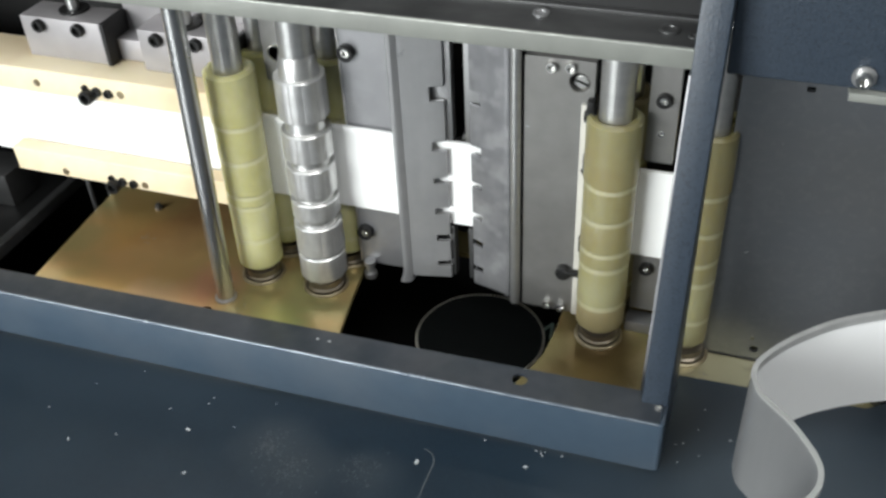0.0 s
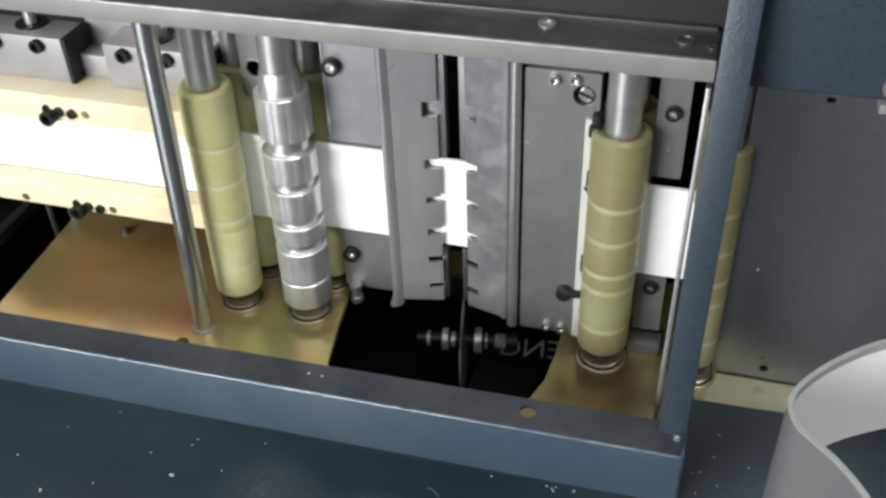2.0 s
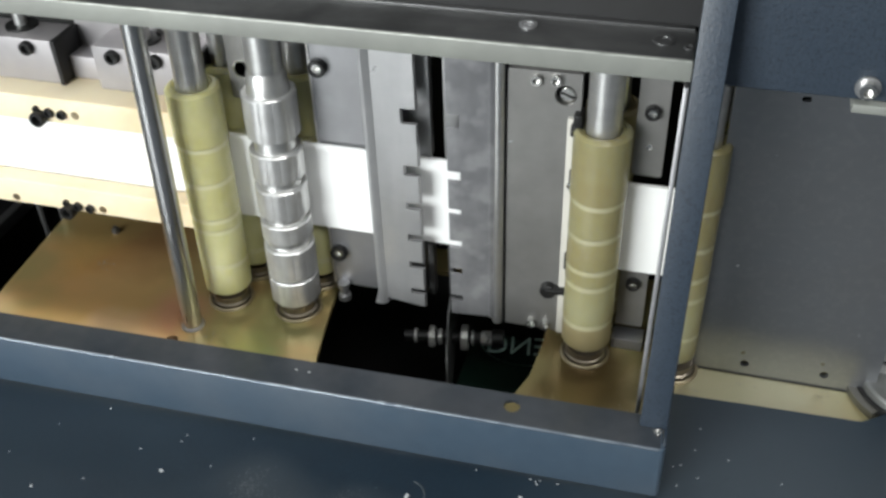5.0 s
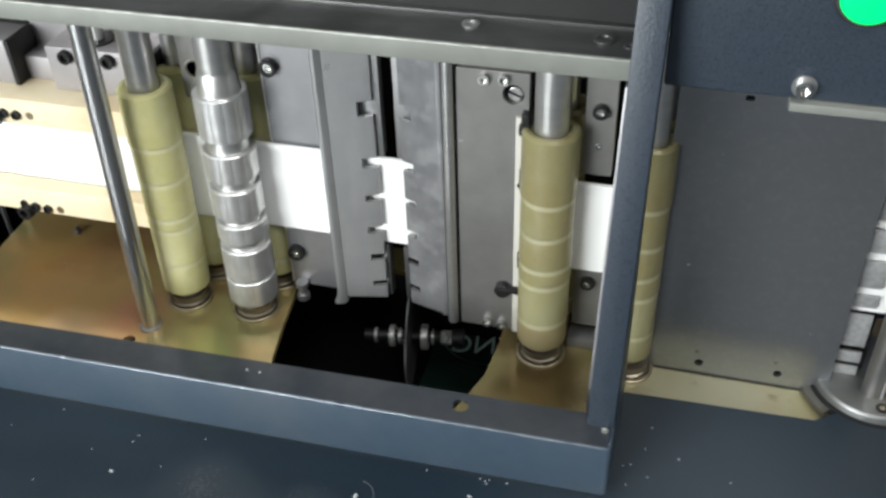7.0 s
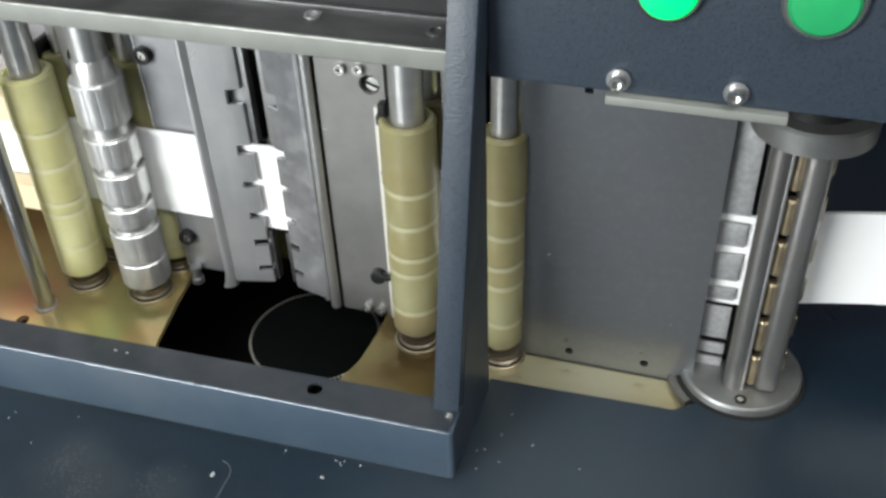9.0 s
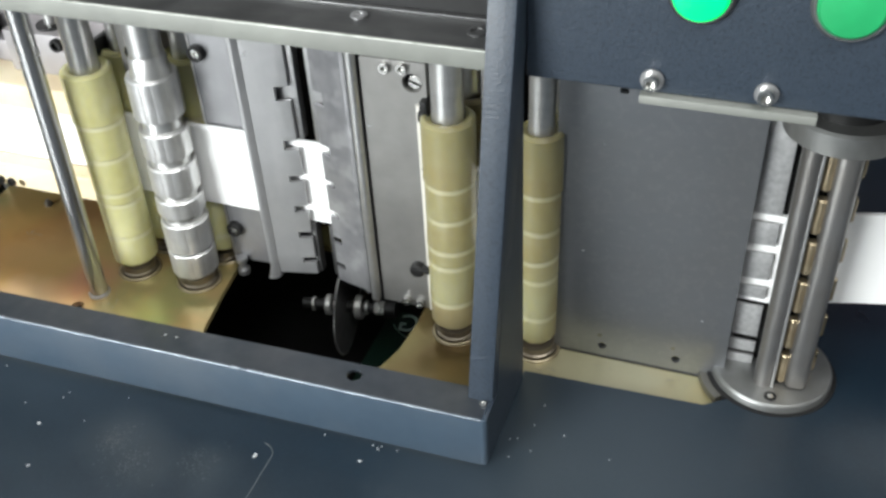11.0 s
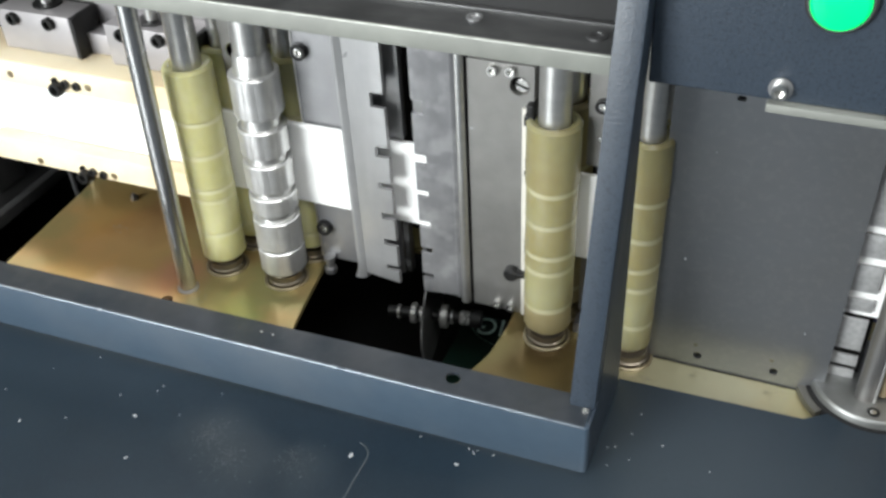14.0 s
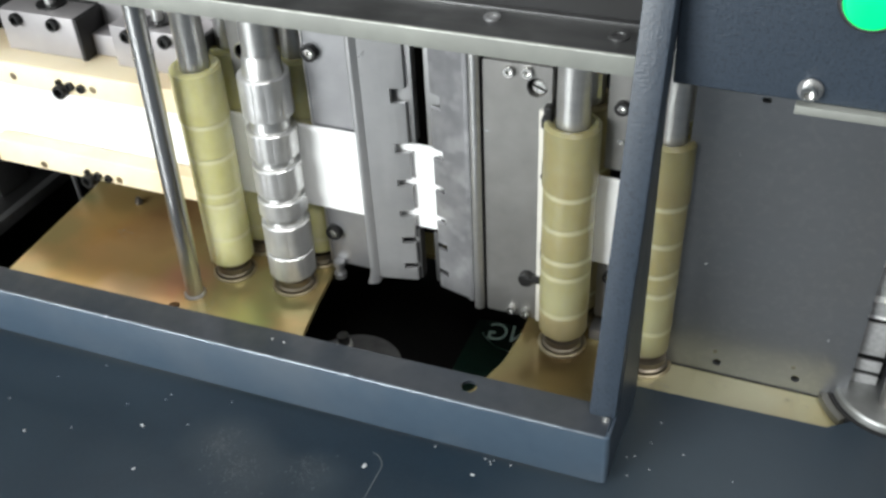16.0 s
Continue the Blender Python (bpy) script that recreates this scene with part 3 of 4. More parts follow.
bm = bmesh.new(); box(bm, -0.0555, -0.0530, 0.0182, 0.0186, 0.1484, 0.1490, 0.0001, 1)
part("scratch", bm, M_CHIP, slot_plate, "short pale scratch")
for z0, z1, scr in ((0.1300, 0.2200, (0.1725, 0.1495)), (0.0140, 0.0585, (0.0500,))):
    p = wall_plate("narrow_plate", 0.0150, 0.0320, 0.0285, z0, z1, M_PLATE, [], "narrow grey steel plate beside the roller with a black screw")
    for k, sz in enumerate(scr):
        socket_screw("cap_screw", p, 0.0235, 0.0285, sz, 0.0044 if k == 0 else 0.0020, 0.004 if k == 0 else 0.0008, M_BLACK if k == 0 else M_SCREW, "y", worn=k == 0)
bm = bmesh.new(); box(bm, 0.014, 0.034, 0.0200, 0.0330, 0.0, 0.0085, 0.0012)
single("foot_bracket", bm, M_PLATE_DARK, (0.024, 0.025, 0.0), "small grey steel foot bracket on the base plate", "bracket")

# ---- panel beside the post ----
panel = thing("front_panel", (0.12, 0.017, 0.0), "brushed grey steel panel with small holes on the base plate", "panel")
bm = bmesh.new()
sheet(bm, round_rect(0.0640, 0.1745, 0.0003, 0.2300, 0.0008, 2), [circle_pts(0.0975, 0.0095, 0.0026, 16), circle_pts(0.1445, 0.0105, 0.0026, 16), round_rect(0.0970, 0.1014, 0.1950, 0.1980, 0.0004, 2)], 0.0150, 0.0180, "y")
part("panel_sheet", bm, M_PANEL, panel)
bm = bmesh.new(); box(bm, 0.0640, 0.0655, 0.0180, 0.060, 0.0003, 0.2200, 0.0003)
part("side_fold", bm, M_DARKSTEEL, panel)
# black box added where the gap at the panel edge is dark
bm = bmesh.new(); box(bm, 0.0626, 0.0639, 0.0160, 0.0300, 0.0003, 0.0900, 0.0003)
part("panel_gap_strip", bm, M_VOID, panel, "black strip for the dark gap at the panel edge")
bm = bmesh.new(); box(bm, 0.0650, 0.1740, 0.0142, 0.0149, 0.0001, 0.0009, 0.0001, 1)
part("bottom_joint", bm, M_BLACK, panel, "dark joint at the base plate")
# near-black sheet behind the panel keeps its holes dark
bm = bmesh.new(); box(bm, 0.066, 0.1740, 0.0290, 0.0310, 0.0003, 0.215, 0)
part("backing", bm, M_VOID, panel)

for sx, sz in ((0.0955, 0.0185), (0.1420, 0.0195)):
    bm = bmesh.new(); lathe(bm, sx, 0.0150, [(0.0013, 0.0), (0.0013, -0.00025), (0.0, -0.00025)], 14, "y", sz)
    part("oil_spot", bm, M_STAIN, panel, "small brown oil spot")
rng = random.Random(21)
bm = bmesh.new()
for sx, sy, n in ((0.098, 0.006, 8), (0.145, 0.006, 12), (0.066, -0.006, 30), (0.030, -0.035, 14), (-0.020, -0.055, 10), (-0.25, -0.03, 14), (-0.36, 0.02, 16)):
    for k in range(n):
        x, y, s = sx + rng.gauss(0, 0.0045), sy + rng.gauss(0, 0.0028), rng.uniform(0.0002, 0.0006)
        box(bm, x - s, x + s, y - s * 0.8, y + s * 0.8, 0.0, 0.00012, 0)
single("grime_specks", bm, M_STAIN, (0.1, 0.0, 0.0), "scattered brown grime specks on the base plate", "grime", kind="stuff")

# ---- fed strip ----
ZB, ZT = 0.0600, 0.1250
strip = thing("fed_strip", (-0.2, 0.027, ZB), "white coated aluminium strip running upright through the machine", "metal strip")
bm = bmesh.new(); box(bm, -0.62, 0.1960, 0.0268, 0.0278, ZB, ZT, 0.0002, 1)
part("strip_web", bm, M_WHITE, strip)
bm = bmesh.new(); box(bm, -0.62, 0.1960, 0.0252, 0.0268, ZT - 0.0042, ZT, 0.0005)
part("folded_rim", bm, M_WHITE, strip)


def swept_strip(pts, z0, z1, thick):
    """An upright strip that follows a smooth line; the inner side is white, the outer bare."""
    line = []
    n = len(pts)
    for i in range(n - 1):
        p0, p1, p2, p3 = (Vector(pts[max(min(k, n - 1), 0)]) for k in (i - 1, i, i + 1, i + 2))
        for s in range(8):
            t = s / 8
            line.append(0.5 * (2 * p1 + (p2 - p0) * t + (2 * p0 - 5 * p1 + 4 * p2 - p3) * t * t + (3 * p1 - p0 - 3 * p2 + p3) * t ** 3))
    line.append(Vector(pts[-1]))
    web, rim = bmesh.new(), bmesh.new()
    rows, rims = [], []
    for i, p in enumerate(line):
        d = (line[min(i + 1, len(line) - 1)] - line[max(i - 1, 0)]).normalized()
        nrm = Vector((-d.y, d.x))
        a, b, c = p, p + nrm * thick, p + nrm * 0.0022
        rows.append([web.verts.new((q.x, q.y, z)) for q, z in ((a, z0), (a, z1), (b, z1), (b, z0))])
        rims.append([rim.verts.new((q.x, q.y, z)) for q, z in ((a - nrm * 0.0002, z1 - 0.0002), (a - nrm * 0.0002, z1 + 0.0006), (c, z1 + 0.0006), (c, z1 - 0.0038), (b + nrm * 0.0001, z1 - 0.0038))])
    for bmx, rr, n_side in ((web, rows, 4), (rim, rims, 5)):
        for r, s in zip(rr, rr[1:]):
            for k in range(n_side):
                f = bmx.faces.new((r[k], s[k], s[(k + 1) % n_side], r[(k + 1) % n_side]))
                f.material_index = 1 if k == 0 and n_side == 4 else 0
        bmx.faces.new(rr[0]); bmx.faces.new(rr[-1][::-1])
    return web, rim


M_RIM = mat("strip_rim_edge", (0.46, 0.46, 0.45), 0.4, 0.3, scale=80)
LOOP = [(0.330, -0.050), (0.270, -0.043), (0.210, -0.047), (0.165, -0.060), (0.133, -0.077), (0.113, -0.094), (0.099, -0.111), (0.0925, -0.125), (0.0945, -0.138), (0.101, -0.146), (0.111, -0.156), (0.121, -0.171), (0.1235, -0.182),
        (0.120, -0.193), (0.108, -0.206), (0.094, -0.222)]
loop = thing("bent_strip_end", (0.0925, -0.13, ZB), "bent strip end, white inside and bare grey metal outside", "metal strip")
web, rim = swept_strip(LOOP, ZB, ZT, 0.0008)
part("strip_web", web, [M_WHITE, M_STRIPBACK], loop)
part("folded_rim", rim, M_RIM, loop, "grey folded top rim")
outlet = thing("outlet_strip", (0.24, 0.04, ZB), "white coated strip leaving the bending spindle", "metal strip")
web, rim = swept_strip([(0.46, 0.050), (0.36, 0.052), (0.29, 0.050), (0.245, 0.042), (0.205, 0.0305)], ZB + 0.001, ZT + 0.001, 0.0008)
part("strip_web", web, [M_WHITE, M_STRIPBACK], outlet)
part("folded_rim", rim, M_WHITE, outlet, "white folded top rim")

# ---- feed rollers ----
VIEW_LEAN = 0.028                     # backward shear that fits the upright rollers and tube to the camera's view


def leant(bm):
    for v in bm.verts:
        v.co.y += VIEW_LEAN * v.co.z
    return bm


def roller(name, x, y, seams, r=0.0157, top=0.1660, dark_from=None, label="", skin=None, shaft=0.0097):
    """Rubber sleeve in rings on a steel shaft; the topmost ring is a little thicker than those below."""
    ob = thing(name, (x, y, 0.0), label, "roller", "feed rollers")
    bm = bmesh.new()
    order = sorted(seams)

    def rad(z):
        return r * (0.985 + 0.030 * z / top) + (0.0005 if z > order[-1] else 0.0)
    prof = [(0.0090, 0.0140), (rad(0.014) - 0.0012, 0.0140), (rad(0.015), 0.0152)]
    for s in order:
        prof += [(rad(s - 0.0026) + 0.0001, s - 0.0026), (rad(s) - 0.0006, s - 0.0002), (rad(s) - 0.0006, s + 0.0001), (rad(s + 0.0012) + 0.0004, s + 0.0012), (rad(s + 0.0034) + 0.0002, s + 0.0034)]
    rt, lip = rad(top), shaft + 0.0030
    prof += [(rt, top - 0.0018), (rt - 0.0018, top), (lip, top), (lip - 0.0004, top - 0.0010), (lip - 0.0018, top - 0.0008), (lip - 0.0022, top - 0.0016), (shaft, top - 0.0020)]
    lathe(bm, x, y, prof, 64)
    lump = random.Random(int(abs(x) * 9000) + 3)
    waves = [(lump.uniform(0, 6.3), lump.uniform(0.0004, 0.0015)) for _ in range(len(seams))]
    for v in bm.verts:
        ang = math.atan2(v.co.y - y, v.co.x - x)
        if 0.020 < v.co.z < top - 0.004:
            k = min(range(len(order)), key=lambda q: abs(order[q] - v.co.z))
            v.co.z += waves[k][1] * math.sin(ang + waves[k][0])
            s = 1 + 0.012 * math.sin(2 * ang + waves[k][0] * 2) * math.sin(v.co.z * 190 + waves[k][0])
            v.co.x, v.co.y = x + (v.co.x - x) * s, y + (v.co.y - y) * s
    sl = part("sleeve", leant(bm), [skin or M_RUBBER, M_SEAM if skin else M_SEAM_PALE, M_RUBBER_DARK], ob, "translucent yellow polyurethane sleeve")
    for f in sl.data.polygons:
        k = f.index // 64
        if k >= 3 and (k - 3) % 5 == 0 and k < 3 + 5 * len(seams):
            f.material_index = 1
        elif dark_from and k < 3:
            f.material_index = 2
    bm = bmesh.new(); lathe(bm, x, y, [(shaft, 0.0), (shaft, 0.2210)], 32)
    part("shaft", leant(bm), M_CHROME, ob, "polished steel shaft")
    bm = bmesh.new(); lathe(bm, x, y, [(0.0134, 0.0), (0.0134, 0.0032), (0.0122, 0.0040), (0.0120, 0.0082), (shaft + 0.0004, 0.0088), (shaft + 0.0004, 0.0139)], 32)
    part("collar_nut", leant(bm), M_BRONZE, ob, "brown oily collar nut")
    bm = bmesh.new(); lathe(bm, x, y, [(0.0136, 0.0), (0.0158, 0.0), (0.0158, 0.0012), (0.0150, 0.0018), (0.0142, 0.0018), (0.0136, 0.0012), (0.0136, 0.0)], 40)
    part("seat_ring", bm, M_SEATRING, ob, "pale worn seat ring")
    return ob


roller("yellow_roller", -0.0015, 0.0110, (0.1240, 0.1000, 0.0760, 0.0640, 0.0340), dark_from=0.034, skin=M_RUBBER_OLIVE, label="yellow polyurethane feed roller with ring seams, oily foot")
roller("yellow_roller", 0.0545, 0.0110, (0.1260, 0.1010, 0.0790, 0.0650, 0.0355), r=0.0127, shaft=0.0076, skin=M_RUBBER_OLIVE, label="yellow polyurethane feed roller beside the post")
roller("yellow_roller", -0.2500, 0.0075, (0.1290, 0.1030, 0.0755, 0.0670, 0.0375), r=0.0160, label="yellow polyurethane feed roller with ring seams")
for bx, rr in ((-0.2450, 0.0165), (-0.1960, 0.0165), (0.0, 0.0150), (0.0560, 0.0140)):
    # the roller at 0.0 takes the dark rubber in place of its shade
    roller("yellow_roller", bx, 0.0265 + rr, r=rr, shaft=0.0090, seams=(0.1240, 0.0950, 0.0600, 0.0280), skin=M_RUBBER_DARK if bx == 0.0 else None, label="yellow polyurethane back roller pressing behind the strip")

KX, KY = -0.2000, 0.0085         # knurled roller
knurl = thing("knurled_roller", (KX, KY, 0.0), "knurled bright steel feed roller with grooves", "roller", "feed rollers")
R = 0.0163
for z0, z1 in ((0.1390, 0.1680), (0.1100, 0.1300), (0.0830, 0.1040), (0.0645, 0.0780), (0.0345, 0.0580), (0.0130, 0.0328)):
    bm = bmesh.new()
    lathe(bm, KX, KY, [(R - 0.003, z0), (R - 0.0008, z0), (R, z0 + 0.0009), (R, z1 - 0.0009), (R - 0.0008, z1), (R - 0.003, z1)], 144,
          bump=lambda i, h: 1.0 + (0.005 if i % 2 else -0.005) + 0.022 * abs(math.sin(i * math.pi / 12.0)))
    part("knurled_ring", leant(bm), M_KNURL, knurl)
bm = bmesh.new(); lathe(bm, KX, KY, [(0.0105, 0.0), (0.0105, 0.013), (0.0131, 0.013), (0.0131, 0.1690), (0.0126, 0.1710), (0.0118, 0.1800), (0.0108, 0.1815), (0.0105, 0.2210)], 48)
part("shaft", leant(bm), M_CHROME, knurl, "polished steel shaft with a turned shoulder")
bm = bmesh.new(); lathe(bm, KX, KY, [(0.0140, 0.0), (0.0140, 0.0032), (0.0124, 0.0042), (0.0124, 0.0088)], 32)
part("collar_nut", leant(bm), M_BRONZE, knurl, "brown oily collar nut")
bm = bmesh.new(); lathe(bm, KX, KY, [(0.0142, 0.0), (0.0164, 0.0), (0.0164, 0.0012), (0.0156, 0.0018), (0.0148, 0.0018), (0.0142, 0.0012), (0.0142, 0.0)], 40)
part("seat_ring", bm, M_SEATRING, knurl, "pale worn seat ring")
bm = bmesh.new(); lathe(bm, -0.172, 0.026, [(0.0045, 0.0), (0.0045, 0.004), (0.0030, 0.004), (0.0030, 0.0105), (0.0042, 0.0105), (0.0042, 0.014)], 20)
single("stud", bm, M_STEEL, (-0.172, 0.026, 0.0), "small greasy steel stud on the base plate", "stud")
bm = bmesh.new()
sheet(bm, round_rect(-0.2330, -0.2090, 0.1500, 0.2210, 0.002, 3), [circle_pts(-0.2235, 0.1705, 0.0052)], 0.0290, 0.0340, "y")
hanger = single("hanger_plate", bm, M_PLATE, (-0.22, 0.0315, 0.15), "grey steel hanger plate with a round hole", "steel plate")
bm = bmesh.new(); lathe(bm, -0.2235, 0.0300, [(0.0060, 0.0), (0.0060, -0.0016), (0.0052, -0.0016), (0.0052, 0.0)], 24, "y", 0.1705)
part("hole_rim", bm, M_SCREW, hanger, "bright worn hole rim")

# ---- upright tube at the ledge ----
tube = thing("upright_tube", (-0.2635, -0.0255, 0.0), "polished steel tube standing on the base plate", "tube")
bm = bmesh.new(); lathe(bm, -0.2635, -0.0255, [(0.0052, 0.0), (0.0064, 0.0010), (0.0064, 0.2214)], 32)
for v in bm.verts:
    v.co.x += 0.018 * v.co.z
part("tube_wall", leant(bm), M_TUBE, tube)
bm = bmesh.new(); lathe(bm, -0.2635, -0.0255, [(0.0078, 0.0), (0.0078, 0.0012), (0.0064, 0.0020), (0.0063, 0.0020)], 32)
part("foot_ring", bm, M_STEEL, tube, "thin steel foot ring")
for nx, ny in ((-0.371, 0.057), (-0.300, 0.060)):
    bm = bmesh.new(); lathe(bm, nx, ny, [(0.0032, 0.0), (0.0032, 0.0030), (0.0017, 0.0034), (0.0017, 0.0055), (0.0, 0.0055)], 6)
    single("hex_nut", bm, M_DARKSTEEL, (nx, ny, 0.0), "small oily hexagon nut on the base plate", "nut", "nuts")
for rx, ry in ((-0.452, 0.075), (-0.441, 0.085)):
    bm = bmesh.new(); lathe(bm, rx, ry, [(0.0020, -0.40), (0.0020, 0.0500)], 12)
    single("thin_rod", bm, M_STEEL, (rx, ry, -0.40), "thin bare steel rod in the dark cabinet", "rod", "thin rods")

# ---- notched jaws in front of the strip ----
def jaw_outline(x_in, x_out, notch, z0, z1):
    """Upright bar outline in x and z with notches cut into its inner edge."""
    pts = [(x_out, z0), (x_in, z0)]
    d = 0.0085 if x_in > x_out else -0.0075
    for zc, h in notch:
        pts += [(x_in, zc - h), (x_in - d, zc - h), (x_in - d, zc + h), (x_in, zc + h)]
    return pts + [(x_in, z1), (x_out, z1)]


NOTCH = ((0.0290, 0.0022), (0.0510, 0.0026), (0.0730, 0.0026), (0.0975, 0.0024), (0.1235, 0.0036), (0.1610, 0.0050))
jaw_l = thing("notched_jaw", (-0.1390, 0.0200, 0.014), "stained aluminium clamp jaw with a notched edge", "clamp jaw", "clamp jaws")
bm = bmesh.new(); sheet(bm, jaw_outline(-0.1080, -0.1370, NOTCH, 0.0165, 0.2210), [], 0.0160, 0.0185, "y")
for v in bm.verts:
    v.co.y += 0.0062 * max(0.0, (v.co.x + 0.1250) / 0.0170)
part("notched_bar", bm, M_RAIL, jaw_l)
bm = bmesh.new()
prof = [(-0.1410, 0.0240), (-0.1412, 0.0165), (-0.1405, 0.0142), (-0.1392, 0.0130), (-0.1376, 0.0132), (-0.1362, 0.0146), (-0.1345, 0.0160), (-0.1345, 0.0240)]
rings = []
for z, fx, fy in ((0.0125, -0.0022, -0.0015), (0.0160, -0.0010, -0.0008), (0.0230, 0.0, 0.0), (0.2210, 0.0, 0.0)):
    rings.append([bm.verts.new((x + (fx if i < 5 else 0), y + (fy if i < 6 else 0), z)) for i, (x, y) in enumerate(prof)])
for r0, r1 in zip(rings, rings[1:]):
    for i in range(8):
        bm.faces.new((r0[i], r0[(i + 1) % 8], r1[(i + 1) % 8], r1[i]))
bm.faces.new(rings[0]); bm.faces.new(rings[-1])
part("edge_ridge", bm, M_RAIL, jaw_l)
jaw_r = thing("notched_jaw", (-0.0600, 0.0200, 0.014), "dark stained aluminium clamp jaw with a notched edge", "clamp jaw", "clamp jaws")
bm = bmesh.new(); sheet(bm, jaw_outline(-0.0915, -0.0645, NOTCH, 0.0150, 0.2210), [], 0.0160, 0.0185, "y")
for v in bm.verts:
    v.co.y += 0.0062 * max(0.0, (-0.0740 - v.co.x) / 0.0170)
part("notched_bar", bm, M_RAIL_DARK, jaw_r)
bm = bmesh.new(); box(bm, -0.0676, -0.0642, 0.0146, 0.0230, 0.0150, 0.2210, 0.0006)
part("edge_ridge", bm, M_RAIL_DARK, jaw_r)
rod = thing("edge_rod", (-0.0612, 0.0165, 0.0105), "bright steel rod beside the clamp jaw", "rod")
bm = bmesh.new(); lathe(bm, -0.0608, 0.0165, [(0.0033, 0.0105), (0.0033, 0.2210)], 24)
part("rod_body", bm, M_CHROME, rod)
# near-black strip in place of the dark gap beside the rod
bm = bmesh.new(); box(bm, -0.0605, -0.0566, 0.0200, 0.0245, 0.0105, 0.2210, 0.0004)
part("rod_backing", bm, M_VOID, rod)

# fixed liners behind the jaws, above and below the strip
liner = thing("slot_liner", (-0.1, 0.028, 0.0165), "grey steel liners beside the dark slot behind the jaws", "liner")
for x0, x1, z0, z1, m in ((-0.1170, -0.1040, 0.1268, 0.2210, M_STEEL), (-0.0957, -0.0830, 0.1268, 0.2210, M_STEEL), (-0.1095, -0.1055, 0.0165, 0.0585, M_DARKSTEEL), (-0.0957, -0.0925, 0.0165, 0.0585, M_DARKSTEEL)):
    bm = bmesh.new(); box(bm, x0, x1, 0.0252, 0.0320, z0, z1, 0.0005)
    part("liner_bar", bm, m, liner)

# ---- cream guide blocks with their screws ----
for nm, z0, z1, yb in (("upper", 0.1255, 0.1440, 0.0560), ("lower", 0.0540, 0.0740, 0.0500)):
    g = thing("guide_block", (-0.36, 0.012, z0), "cream plastic strip guide block with black screws and brown stains", "guide block", "guide blocks")
    bm = bmesh.new(); box(bm, -0.62 if nm == "upper" else -0.4520, -0.2630, 0.0110, 0.0560 if nm == "upper" else 0.0250, z0, z1, 0.0016, 3)
    part("rail", bm, M_GUIDE, g)
    zc = 0.1335 if nm == "upper" else 0.0590
    for sx, r, dz in ((-0.3655, 0.0052, -0.0040), (-0.3580, 0.0034, 0.0), (-0.3670, 0.0021, 0.0020), (-0.3485, 0.0032, -0.0003)):
        socket_screw("screw", g, sx, 0.0110, zc + dz, r, 0.0060 if r > 0.004 else 0.0025, M_BLACK, "y", "black screw")
    for sx in (-0.4080, -0.3390):
        bm = bmesh.new(); lathe(bm, sx, 0.01095, [(0.0028, 0.0003), (0.0028, -0.0003), (0.0, -0.0003)], 16, "y", zc)
        part("filled_hole", bm, MATS["worn_brass"], g)

# ---- bearing blocks and plates above the guides ----
M_ALU = mat("pale_anodised_plate", (0.43, 0.41, 0.415), 0.42, 0.5, base2=(0.36, 0.345, 0.355), scale=40, grime=(0.30, 0.28, 0.27), grime_scale=18, grime_amount=0.4, bump=0.06, bump_scale=700)
up = thing("mounting_plate", (-0.3, 0.06, 0.146), "pale grey aluminium mounting plate behind the guide block", "steel plate")
bm = bmesh.new(); box(bm, -0.3560, -0.2100, 0.0570, 0.0620, 0.1300, 0.2210, 0.0006)
part("plate_body", bm, M_ALU, up)
bm = bmesh.new(); box(bm, -0.3550, -0.3290, 0.0400, 0.0570, 0.1442, 0.1600, 0.0008)
part("step_block", bm, M_ALU, up)
for x0, x1, rx, ry, screws in ((-0.4230, -0.3570, -0.3890, 0.0470, (-0.4070, -0.3750)), (-0.3280, -0.2560, -0.2975, 0.0450, (-0.3130, -0.2830))):
    b = thing("bearing_block", (rx, 0.045, 0.1442), "grey aluminium bearing block with black seal and polished guide rod", "bearing block", "bearing blocks")
    bm = bmesh.new(); box(bm, x0, x1, 0.0300, 0.0560, 0.1442, 0.1745, 0.0010)
    part("block_body", bm, M_ALU, b)
    # black strip added where the gap beside the block is dark
    bm = bmesh.new(); box(bm, x1 + 0.0001, x1 + 0.0034, 0.0285, 0.0560, 0.1442, 0.1752, 0.0005)
    part("block_gap_strip", bm, M_BLACK, b, "black strip for the dark gap beside the block")
    bm = bmesh.new(); lathe(bm, rx, ry, [(0.0105, 0.1743), (0.0105, 0.1760), (0.0060, 0.1762)], 28)
    part("seal_ring", bm, M_BLACK, b)
    bm = bmesh.new(); lathe(bm, rx, ry, [(0.0042, 0.1745), (0.0042, 0.2450)], 20)
    part("guide_rod", bm, M_CHROME, b)
    for sx in screws:
        socket_screw("cap_screw", b, sx, 0.0300, 0.1690, 0.0046, 0.0040, M_BLACK, "y")

# ---- bending spindle ----
spin = thing("bending_spindle", (FX, FY, 0.0), "slotted steel bending spindle with brass rollers on a round flange", "bending spindle")
bm = bmesh.new(); lathe(bm, FX, FY, [(0.0366, -0.003), (0.0365, 0.0098), (0.0360, 0.0110), (0.0350, 0.0118), (0.0, 0.0118)], 72)
flange = part("flange", bm, M_FLANGE, spin, "round turned steel flange")
socket_screw("flange_screw", spin, 0.2035, -0.0015, 0.0116, 0.0036, 0.0010, M_BLACK, "z", worn=True)
bm = bmesh.new()
seat = [(FX + r * math.cos(radians(a)), FY + r * math.sin(radians(a))) for r, order in ((0.0440, range(150, 229, 6)), (0.0393, range(228, 149, -6))) for a in order]
